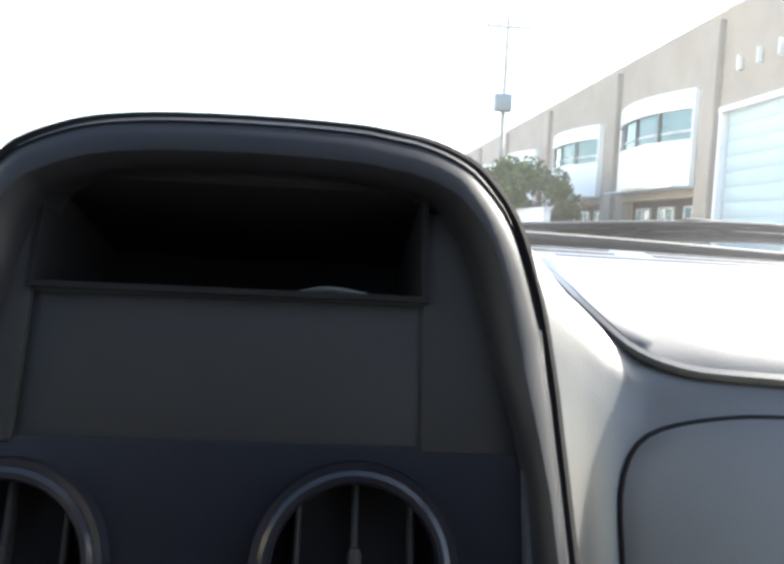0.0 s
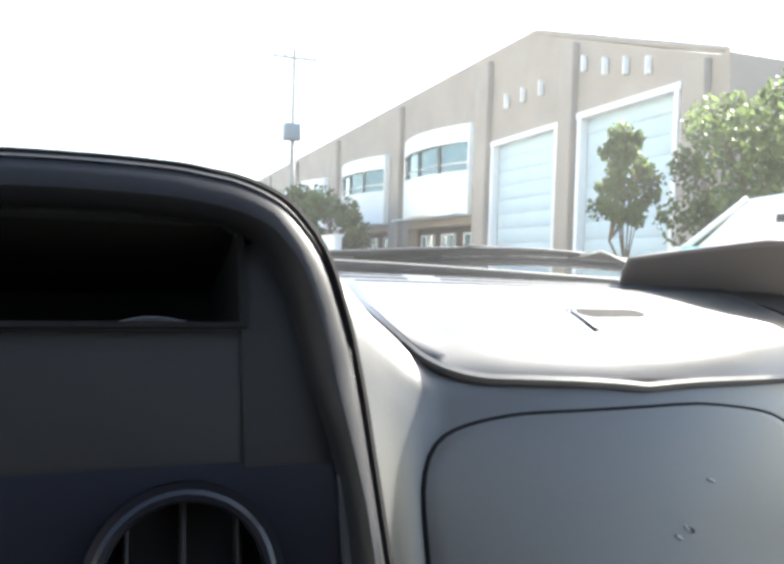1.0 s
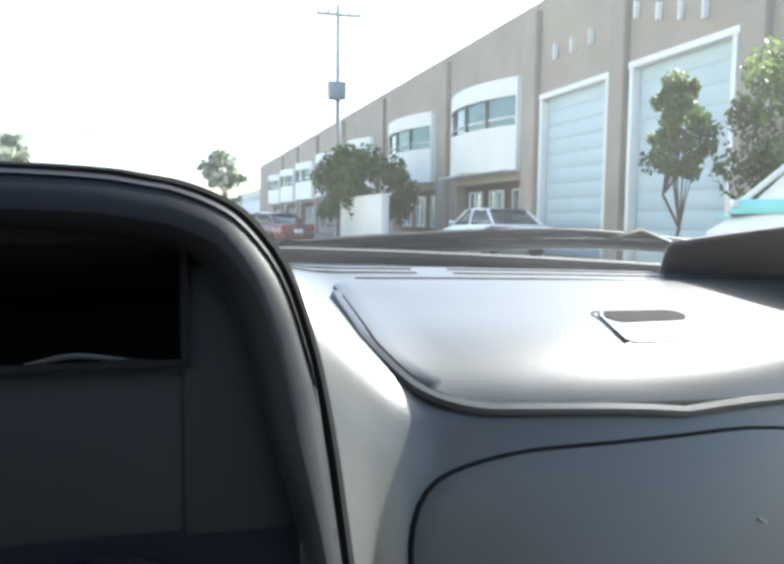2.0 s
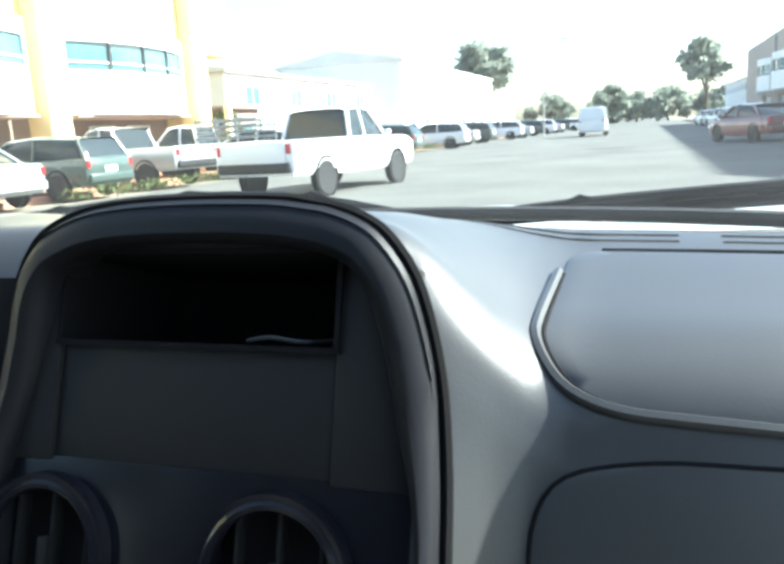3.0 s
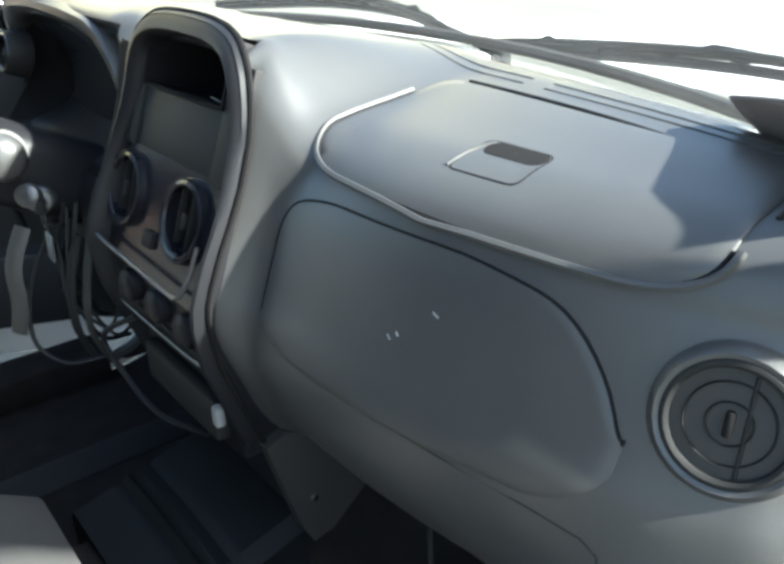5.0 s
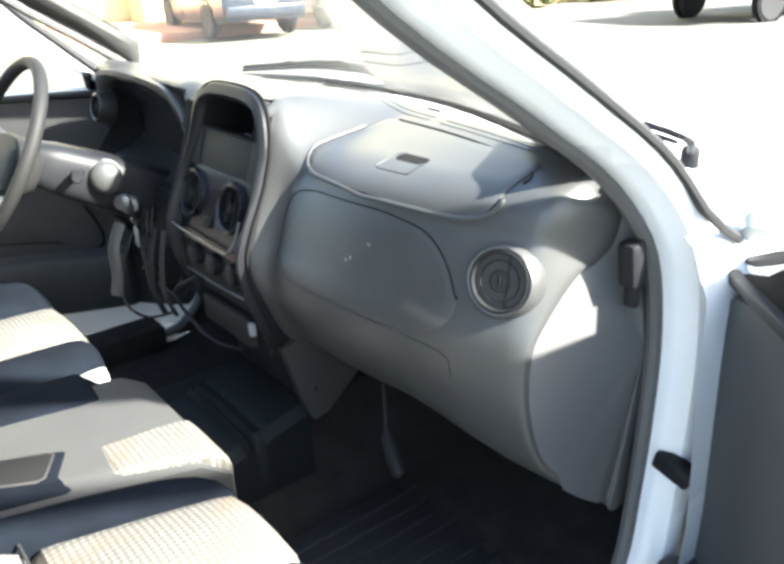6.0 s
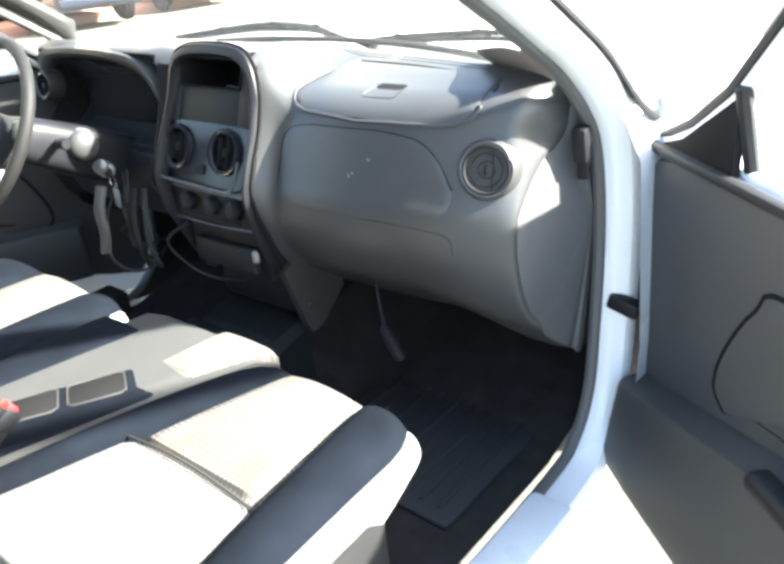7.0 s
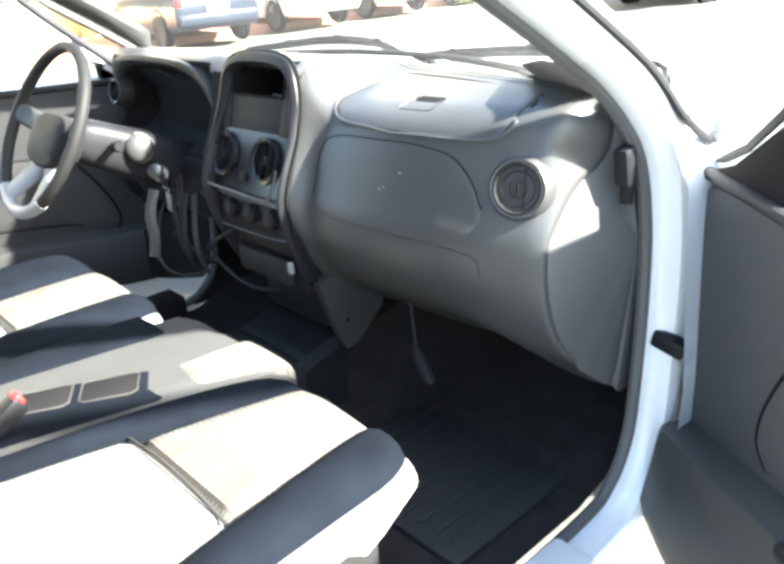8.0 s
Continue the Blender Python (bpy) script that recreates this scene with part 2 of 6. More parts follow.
def smooth_line(pts, n=4):
    """More points on a Catmull-Rom curve through pts."""
    pts = [Vector(p) for p in pts]
    ext = [2 * pts[0] - pts[1], *pts, 2 * pts[-1] - pts[-2]]
    out = []
    for i in range(1, len(ext) - 2):
        p0, p1, p2, p3 = ext[i - 1:i + 3]
        for k in range(n):
            t = k / n
            out.append(0.5 * ((2 * p1) + (p2 - p0) * t + (2 * p0 - 5 * p1 + 4 * p2 - p3) * t * t + (3 * p1 - p0 - 3 * p2 + p3) * t ** 3))
    return [*out, pts[-1]]


def tube(bm, pts, r, closed=False, sides=8, flat=1.0):
    """A rod along pts; r: one radius or one for each point."""
    pts = [Vector(p) for p in pts]
    n = len(pts)
    rr = r if isinstance(r, (list, tuple)) else [r] * n
    rows, side = [], None
    for i, p in enumerate(pts):
        d = (pts[(i + 1) % n] - pts[i - 1]) if closed else pts[min(i + 1, n - 1)] - pts[max(i - 1, 0)]
        d = d.normalized() if d.length > 1e-9 else Vector((0, 0, 1))
        side = (side - d * side.dot(d)) if side else d.orthogonal()
        side.normalize()
        up = d.cross(side)
        rows.append([p + rr[i] * (math.cos(a) * side + flat * math.sin(a) * up) for a in (2 * math.pi * k / sides for k in range(sides))])
    if closed:
        rows.append(rows[0])
    grid(bm, rows, True, not closed)
    if closed:
        bmesh.ops.remove_doubles(bm, verts=bm.verts, dist=1e-6)
    return bm


def turned(bm, prof, c, axis, n=28):
    """A body of revolution: prof rows of (radius, way along axis)."""
    axis = Vector(axis).normalized()
    u = axis.orthogonal().normalized()
    w = axis.cross(u)
    rows = [[Vector(c) + axis * h + r * (math.cos(a) * u + math.sin(a) * w) for a in (2 * math.pi * k / n for k in range(n))] for r, h in prof]
    return grid(bm, rows, True, True)


def step(a, b_, x):
    t = min(1, max(0, (x - a) / (b_ - a)))
    return t * t * (3 - 2 * t)


def prism(bm, outline, lo, hi, axis="x"):
    """An outline of (a, b) pairs pushed out between lo and hi along an axis."""
    def put(a, b_, h):
        return (h, a, b_) if axis == "x" else (a, h, b_) if axis == "y" else (a, b_, h)
    return grid(bm, [[put(a, b_, h) for a, b_ in outline] for h in (lo, hi)], True, True)


# ---- the truck's cab: shell ----
# front edge of the passenger door opening, from the roof down to the sill (y, z)
APERTURE = smooth_line([(0, -0.48, 1.56), (0, -0.355, 1.45), (0, -0.17, 1.29), (0, -0.005, 1.180), (0, 0.125, 1.086), (0, 0.203, 0.98), (0, 0.233, 0.86), (0, 0.236, 0.73),
                        (0, 0.227, 0.60), (0, 0.208, 0.47), (0, 0.15, 0.385), (0, 0.03, 0.355), (0, -0.5, 0.352), (0, -0.98, 0.352)], 4)


def pillar_x(z):
    """How far out the door opening stands at a height: it leans in above the belt."""
    return 0.742 - 0.16 * max(0, z - 1.0)


cab = thing("truck_cab", (0, 0, 0.3), "white pickup truck cab shell with grey trim, passenger door open", "truck cab", kind="structure")
for sx, nm in ((1, "door_frame"), (-1, "door_frame")):
    bm = bmesh.new()
    rows = []
    for k in range(len(APERTURE)):
        p = APERTURE[k]
        d = (APERTURE[min(k + 1, len(APERTURE) - 1)] - APERTURE[max(k - 1, 0)]).normalized()
        out = Vector((0, -d.z, d.y))            # away from the opening, in its plane
        if out.y < 0 and p.z > 0.5:
            out = -out
        if p.z < 0.45 and out.z > 0:
            out = -out
        x0 = pillar_x(p.z)
        # inner lip, sealing face, outer step, outer skin
        sec = [(-0.012, 0.030), (-0.008, 0.004), (0.0, 0.0), (0.022, 0.004), (0.030, 0.012), (0.042, 0.016), (0.048, 0.026), (0.050, 0.042)]
        rows.append([(sx * (x0 + a), p.y + out.y * b_, p.z + out.z * b_) for a, b_ in sec])
    part(nm, grid(bm, rows), WHITE_PAINT, cab, "white painted steel door frame")
    # grey rubber seal along the lip
    part("door_seal", tube(bmesh.new(), [(sx * (pillar_x(p.z) - 0.012), p.y, p.z) for p in APERTURE], 0.012, sides=8), GREY_LOW, cab)

# inner trim of the pillars
for sx in (1, -1):
    bm = bmesh.new()
    rows = []
    for p in APERTURE[:22]:
        x0, k = pillar_x(p.z) - 0.016, 0.25 + 0.75 * step(1.106, 1.118, p.z)     # narrow at the foot, where the glass reaches out
        rows.append([(sx * x0, p.y + 0.01 * k, p.z + 0.008 * k), (sx * (x0 - 0.022 * k), p.y + 0.02 * k, p.z + 0.015 * k), (sx * (x0 - 0.030 * k), p.y + 0.036 * k, p.z + 0.026 * k), (sx * (x0 - 0.024 * k), p.y + 0.052 * k, p.z + 0.036 * k), (sx * (x0 + 0.01), p.y + 0.056 * k, p.z + 0.040 * k)])
    part("pillar_trim", grid(bm, rows), TRIM_LOW, cab, "grey plastic windscreen pillar trim")
    # outer pillar skin towards the glass
    rows = []
    for p in APERTURE[:20]:
        k = 0.2 + 0.8 * step(1.12, 1.14, p.z)
        rows.append([(sx * (pillar_x(p.z) + 0.052), p.y + 0.032, p.z + 0.030), (sx * (pillar_x(p.z) + 0.036), p.y + 0.030 + 0.025 * k, p.z + 0.022 + 0.024 * k), (sx * (pillar_x(p.z) - 0.006), p.y + 0.012 + 0.048 * k, p.z + 0.008 + 0.034 * k)])
    part("pillar_skin", grid(bmesh.new(), rows), WHITE_PAINT, cab)
    # footwell side
    rows = []
    for p in APERTURE[16:44]:
        x0 = sx * (pillar_x(p.z) - 0.022)
        front = p.y > 0.04
        rows.append([(x0, p.y - 0.004, p.z), (x0, p.y + (0.02 if front else 0), p.z - (0.0 if p.z > 0.6 else 0.012)), (x0, 0.50 if front else p.y, min(p.z, 0.96) if p.z > 0.42 and front else 0.325)])
    part("kick_panel", grid(bmesh.new(), rows), DARK, cab, "dark grey footwell side trim")
    # black drip rail along the pillar
    part("drip_rail", tube(bmesh.new(), [*((sx * (pillar_x(p.z) + 0.050), p.y + 0.030, p.z + 0.028) for p in APERTURE[:18]), *((sx * x, y, z) for x, y, z in ((0.793, 0.205, 1.052), (0.796, 0.25, 1.018), (0.798, 0.290, 0.994)))], 0.007, sides=8), RUBBER, cab)

# firewall, floor, roof, back wall
part("firewall", boxed((0, 0.52, 0.63), (1.42, 0.04, 0.66), 0.01), CARPET, cab)
part("roof", boxed((0, -0.86, 1.635), (1.30, 0.80, 0.05), 0.02), WHITE_PAINT, cab)
part("headliner", boxed((0, -0.86, 1.60), (1.26, 0.76, 0.012), 0.004), HEADLINER, cab)
part("back_wall", boxed((0, -1.30, 0.80), (1.44, 0.04, 0.95), 0.01), GREY_LOW, cab)
part("rear_window", boxed((0, -1.28, 1.42), (1.20, 0.008, 0.30), 0.002), CAR_GLASS, cab)
for sx in (1, -1):
    part("rear_pillar", boxed((sx * 0.70, -1.15, 0.95), (0.09, 0.28, 1.25), 0.02), WHITE_PAINT, cab)
    part("sill_plate", boxed((sx * 0.765, -0.50, 0.352), (0.085, 1.0, 0.035), 0.012), WHITE_PAINT, cab, "white painted door sill")
part("sill_trim", boxed((-0.722, -0.47, 0.372), (0.105, 1.06, 0.080), 0.014), CARPET, cab, "dark carpeted sill on the driver side")
floor_bm = bmesh.new()
rows = []
for y in (0.52, 0.30, 0.10, -0.10, -0.30, -0.60, -1.28):
    z0 = 0.345 if y < 0.2 else 0.345 + (y - 0.2) * 0.5
    rows.append([(x, y, z0 + 0.15 * math.exp(-(x / 0.13) ** 4)) for x in [-0.70 + 0.07 * k for k in range(21)]])
grid(floor_bm, rows)
part("cab_floor", floor_bm, CARPET, cab, "dark grey carpeted cab floor with tunnel hump")
floor_mat = thing("floor_mat", (0.44, 0.05, 0.346), "black ribbed rubber mat on the cab floor", "floor mat")
part("sheet", boxed((0.44, 0.05, 0.352), (0.40, 0.42, 0.012), 0.006), RUBBER, floor_mat)
for k in range(9):
    part("rib", boxed((0.28 + 0.04 * k, 0.05, 0.36), (0.012, 0.36, 0.006), 0.002), RUBBER, floor_mat)

# chassis rails, plain load bed and the wheels the truck stands on
for sx in (1, -1):
    part("chassis_rail", boxed((sx * 0.42, -0.75, 0.30), (0.09, 4.3, 0.10), 0.01), RUBBER, cab)
    for y in (0.98, -2.05):
        w = part("wheel", turned(bmesh.new(), [(0.20, -0.09), (0.31, -0.10), (0.345, -0.07), (0.345, 0.07), (0.31, 0.10), (0.20, 0.09)], (sx * 0.70, y, 0.345), (1, 0, 0), 28), RUBBER, cab, "black tyre")
        part("rim", turned(bmesh.new(), [(0.21, 0.07), (0.19, 0.085), (0.16, 0.05), (0.05, 0.06), (0.001, 0.075)], (sx * 0.70, y, 0.345), (sx, 0, 0), 18), SILVER, w, "silver rim")
        part("axle", tube(bmesh.new(), [(sx * 0.62, y, 0.345), (0, y, 0.345)], 0.03, sides=8), RUBBER, cab)
    part("bed_side", boxed((sx * 0.74, -2.05, 0.80), (0.05, 1.40, 0.50), 0.015), WHITE_PAINT, cab, "white side of the load bed")
part("bed_floor", boxed((0, -2.05, 0.56), (1.43, 1.40, 0.04), 0.01), WHITE_PAINT, cab)
part("bed_tailgate", boxed((0, -2.74, 0.80), (1.43, 0.05, 0.50), 0.015), WHITE_PAINT, cab)

# windscreen: base curve and raked sheet
def screen_base(x):
    return Vector((x, 0.325 - 0.36 * abs(x) ** 2.2, 1.094 - 0.05 * x * x))


rows = []
for k in range(9):
    t = k / 8
    row = []
    for j in range(21):
        x = -0.72 + 0.072 * j
        b_ = screen_base(x)
        row.append((x * (1 - 0.12 * t), b_.y + 0.03 - t * (b_.y + 0.50), b_.z - 0.02 + t * 0.56))
    rows.append(row)
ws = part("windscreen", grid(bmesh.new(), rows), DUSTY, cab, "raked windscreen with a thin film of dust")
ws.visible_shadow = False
part("windscreen_seal", tube(bmesh.new(), [screen_base(-0.70 + 0.07 * k) + Vector((0, 0.014, 0.004)) for k in range(21)], 0.0070, sides=8), RUBBER, cab, "black rubber windscreen seal")
# bonnet and cowl
rows = []
for k in range(11):
    t = k / 10
    row = []
    for j in range(25):
        x = (-0.76 + 1.52 * j / 24)
        front = screen_base(x * 0.9)
        y0 = front.y + 0.12
        y = y0 + t * (1.42 - 0.18 * (abs(x) / 0.76) ** 3 - y0)
        z = 1.068 - 0.055 * t - 0.06 * t ** 6 - 0.035 * (abs(x) / 0.76) ** 3 + 0.008 * math.exp(-((abs(x) - 0.42) / 0.06) ** 2)
        row.append((x, y, z))
    rows.append(row)
part("hood", grid(bmesh.new(), rows), WHITE_PAINT, cab, "white painted hood in bright sun")
rows = [[(x, screen_base(x * 0.95).y + dy, 1.06 + dz) for x in [-0.76 + 0.076 * j for j in range(21)]] for dy, dz in ((0.03, 0.0), (0.05, -0.012), (0.12, -0.016), (0.135, -0.03))]
part("cowl_panel", grid(bmesh.new(), rows), WHITE_PAINT, cab, "white painted cowl under the wipers")
for sx in (1, -1):
    fender = bmesh.new()
    rows = [[(sx * x, y, z) for x, z in ((0.70, 1.022 - 0.06 * t), (0.755, 1.028 - 0.07 * t), (0.79, 1.005 - 0.07 * t), (0.815, 0.94 - 0.05 * t), (0.83, 0.60), (0.82, 0.40))] for t, y in ((k / 6, 0.20 + 0.20 * k) for k in range(7))]
    part("fender", grid(fender, rows), WHITE_PAINT, cab, "white front fender")


def wiper(line, pivot):
    """A wiper at rest: arched rubber blade, pressed steel frame with bridges, and the arm down to its pivot."""
    pts = smooth_line(line, 5)
    n = len(pts) - 1
    w = thing("windscreen_wiper", pts[0], "black windscreen wiper at rest above the cowl", "wiper", "wipers")
    part("blade", tube(bmesh.new(), [p - Vector((0, 0, 0.004)) for p in pts], [0.0035 + 0.002 * math.sin(math.pi * k / n) for k in range(n + 1)], sides=8), WIPER, w)
    part("frame", tube(bmesh.new(), [p + Vector((0, 0.004, 0.004 + 0.003 * math.sin(math.pi * k / n))) for k, p in enumerate(pts)], [0.003 + 0.0035 * math.sin(math.pi * min(1, 0.15 + k / n)) for k in range(n + 1)], sides=8), WIPER, w)
    for t in (0.22, 0.5, 0.78):
        k = int(t * n)
        part("bridge", tube(bmesh.new(), [pts[max(0, k - 2)], pts[k] + Vector((0, 0.004, 0.012)), pts[min(n, k + 2)]], 0.0035, sides=6), WIPER, w)
    m = pts[int(0.5 * n)]
    part("arm", tube(bmesh.new(), smooth_line([m + Vector((0, 0.006, 0.012)), (m + pts[-1]) / 2 + Vector((0, 0.012, 0.010)), pts[-1] + Vector((0, 0.015, 0.0)), Vector(pivot)], 4), [0.004] * 4 + [0.005] * 5 + [0.006] * 4, sides=8), WIPER, w)
    part("pivot_cap", turned(bmesh.new(), [(0.001, 0.012), (0.010, 0.011), (0.014, 0.004), (0.014, -0.02)], pivot, (0, 0, 1), 14), WIPER, w)
    return w


wiper([(-0.58, 0.34, 1.088), (-0.45, 0.40, 1.097), (-0.33, 0.42, 1.106), (-0.20, 0.425, 1.108), (-0.08, 0.41, 1.102), (0.02, 0.38, 1.090)], (0.06, 0.43, 1.062))
right_wiper = wiper([(0.10, 0.350, 1.090), (0.18, 0.356, 1.095), (0.27, 0.360, 1.100), (0.40, 0.350, 1.108), (0.50, 0.340, 1.110), (0.60, 0.330, 1.105), (0.68, 0.320, 1.098)], (0.655, 0.40, 1.060))
part("end_cover", tube(bmesh.new(), [(0.085, 0.352, 1.088), (0.13, 0.358, 1.092), (0.20, 0.360, 1.096), (0.27, 0.360, 1.101)], [0.003, 0.008, 0.009, 0.005], sides=8), WIPER, right_wiper, "broad black cover of the wiper")

# card standing behind the glass in the corner of the screen
card = bmesh.new()
rows = []
for k in range(11):
    u = k / 10
    row = []
    for h in (0, 0.2, 0.45, 0.7, 0.92, 1.0):
        x = 0.526 + 0.150 * u - 0.032 * h * (1 - u) + 0.008 * (1 - u) * h ** 4 - 0.014 * u * h ** 3
        b_ = screen_base(x)
        tall = 0.044 + 0.026 * min(1.0, 1.6 * u)
        row.append((x, b_.y + 0.016 - 1.27 * tall * h + 0.004 * math.sin(k * 0.8) * h, b_.z - 0.013 + tall * h))
    rows.append(row)
grid(card, rows)
co = part("card", card, CARD)
sol = co.modifiers.new("thickness", "SOLIDIFY")
sol.thickness = 0.003
tagged(co, "brown-grey card standing against the windscreen on the dashboard", "card")

# ---- dashboard ----
PASS = [(0.36, 1.06), (0.30, 1.090), (0.22, 1.082), (0.14, 1.069), (0.075, 1.058), (0.032, 1.043), (0.012, 1.024), (0.002, 1.008), (-0.006, 0.992), (-0.020, 0.955), (-0.036, 0.91), (-0.050, 0.868),
        (-0.046, 0.80), (-0.004, 0.728), (0.066, 0.672), (0.125, 0.625), (0.18, 0.59), (0.24, 0.62), (0.34, 0.74)]
CONS = [(0.36, 1.06), (0.31, 1.094), (0.22, 1.110), (0.12, 1.126), (0.06, 1.130), (0.030, 1.126), (0.006, 1.100), (-0.010, 1.068), (-0.022, 1.03), (-0.044, 0.975), (-0.066, 0.925), (-0.084, 0.868),
        (-0.057, 0.80), (-0.022, 0.725), (0.036, 0.670), (0.10, 0.630), (0.15, 0.61), (0.22, 0.64), (0.34, 0.74)]
DRIV = [(0.36, 1.06), (0.31, 1.094), (0.22, 1.115), (0.12, 1.132), (0.05, 1.134), (0.012, 1.126), (0.004, 1.112), (0.03, 1.10), (0.09, 1.07), (0.105, 0.98), (0.06, 0.925), (-0.01, 0.905),
        (-0.035, 0.86), (-0.025, 0.79), (0.01, 0.74), (0.06, 0.71), (0.12, 0.70), (0.20, 0.70), (0.34, 0.74)]


def face_bend(x):
    """How far forward the face lies towards the passenger's end."""
    return 0.58 * max(0.0, x - 0.28) ** 2


def profile(x):
    """The dashboard's cross-section (y, z) at x."""
    d = 1 - step(-0.215, -0.165, x) if x > -0.45 else step(-0.715, -0.68, x)
    out = []
    for i, (p, c, v) in enumerate(zip(PASS, CONS, DRIV)):
        k = 1 - step(0.085 + 0.040 * step(3, 6.5, i) + 0.025 * step(6, 9, i), 0.215 + 0.010 * step(4, 6, i) - 0.026 * step(6, 10, i), x)
        k **= 1 + 0.2 * step(6, 11, i)
        y = p[0] + (c[0] - p[0]) * k
        z = p[1] + (c[1] - p[1]) * k
        if 6 <= i <= 15:                    # the console stands in a hole
            a, b_ = {6: (-0.088, 0.104), 7: (-0.104, 0.122)}.get(i, (-0.112, 0.134))
            y += (0.20 - y) * step(a - 0.010, a, x) * (1 - step(b_, b_ + 0.010, x))
        y, z = y + (v[0] - y) * d, z + (v[1] - z) * d
        # the face sweeps forward at the passenger's end, and the top runs from it to the glass
        fore, glass_y = face_bend(x), screen_base(min(0.72, abs(x))).y + 0.02
        # the shoulder falls away and the underside drops towards the end cover
        near_end = step(0.645, 0.705, x)
        fore += 0.080 * near_end * step(0.84, 1.0, z)
        if 3 <= i <= 8:
            z -= 0.026 * near_end
        if 12 <= i <= 16:
            drop = step(0.42, 0.70, x) * min(1.0, (i - 11.5) / 2)
            y, z = y - 0.035 * drop, z - 0.050 * drop
        if i < 9 and y > 0:
            if p[0] > 0.1:
                z -= 0.014 * (abs(x) / 0.7) ** 2 * (p[0] - 0.1) / 0.26
            y = fore + (glass_y - fore) * y / 0.36
        else:
            y += fore
        out.append((y, z))
    return out


def dash(x, s):
    """A place on the dashboard's skin; s: way along the cross-section, 0 to 18."""
    pts = [Vector((x, *p)) for p in profile(x)]
    ext = [2 * pts[0] - pts[1], *pts, 2 * pts[-1] - pts[-2]]
    i = min(int(s), len(pts) - 2)
    t = s - i
    p0, p1, p2, p3 = ext[i:i + 4]
    return 0.5 * ((2 * p1) + (p2 - p0) * t + (2 * p0 - 5 * p1 + 4 * p2 - p3) * t * t + (3 * p1 - p0 - 3 * p2 + p3) * t ** 3)


def dash_normal(x, s):
    a = dash(x + 0.002, s) - dash(x - 0.002, s)
    b_ = dash(x, min(17.99, s + 0.03)) - dash(x, max(0, s - 0.03))
    n = a.cross(b_).normalized()
    return n if n.dot(Vector((0, -0.7, 0.7))) > 0 else -n


dashboard = thing("dashboard", (0, 0.2, 0.6), "grey grained plastic dashboard with sunlit top", "dashboard")
xs = sorted({round(-0.70 + 0.02 * k, 4) for k in range(71)} | {0.155, 0.165, 0.175, 0.185, 0.195, 0.205, 0.215, 0.107, 0.112, 0.117, 0.122, 0.126, 0.130, 0.134, 0.138, 0.144, 0.150, 0.094, 0.099, 0.104, -0.080, -0.086, -0.090, -0.094, -0.099, -0.104, -0.108, -0.112, -0.117, -0.122, 0.235, 0.225, 0.575, 0.585, 0.592, 0.598, 0.604, 0.612, -0.17, -0.19, -0.21, -0.65, -0.67, -0.69, 0.65, 0.67, 0.69, 0.694, 0.697})
bm = bmesh.new()
ss = [k / 4 for k in range(73)]
rows = []
for x in xs:
    edge = max(0, (abs(x) - 0.686) / 0.014)
    row = []
    for s in ss:
        xe = x - 0.024 * max(0, (x - 0.60) / 0.10) * math.exp(-((s - 11) / 3.2) ** 2)
        p = dash(xe, s)
        if edge:
            p -= dash_normal(xe, s) * 0.008 * (1 - math.sqrt(max(0, 1 - edge * edge)))
        row.append(p)
    rows.append(row)
grid(bm, rows, False, True)
for f_ in bm.faces:                      # shade in the driver's recess and left of the console is coloured black
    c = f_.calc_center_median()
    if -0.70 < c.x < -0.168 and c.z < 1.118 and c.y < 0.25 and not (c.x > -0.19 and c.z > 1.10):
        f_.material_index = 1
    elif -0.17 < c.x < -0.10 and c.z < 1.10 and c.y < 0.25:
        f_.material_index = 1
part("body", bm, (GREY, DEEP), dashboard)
# end cover that closes the dashboard towards the door frame
rim_end, apex = [p + Vector((0.0004, 0, 0)) for p in rows[-1][4:]], Vector((0.7195, 0.225, 0.83))
rows = [[p.lerp(apex, t) + Vector((0.003 * math.sin(math.pi * min(1, t * 8) / 2), 0, 0)) for p in rim_end] for t in (0, 0.015, 0.04, 0.1, 0.2, 0.4, 0.7, 0.98)]
part("end_cover", grid(bmesh.new(), rows, True), GREY_LOW, dashboard, "grey plastic end cover of the dashboard")


clip = boxed((0.724, 0.174, 0.972), (0.026, 0.030, 0.062), 0.006, Matrix.Rotation(0.15, 3, "X"))
box(clip, (0.722, 0.184, 0.932), (0.020, 0.014, 0.05), 0.004)
part("trim_clip", clip, BLACK, cab, "black clip in the gap beside the dashboard")


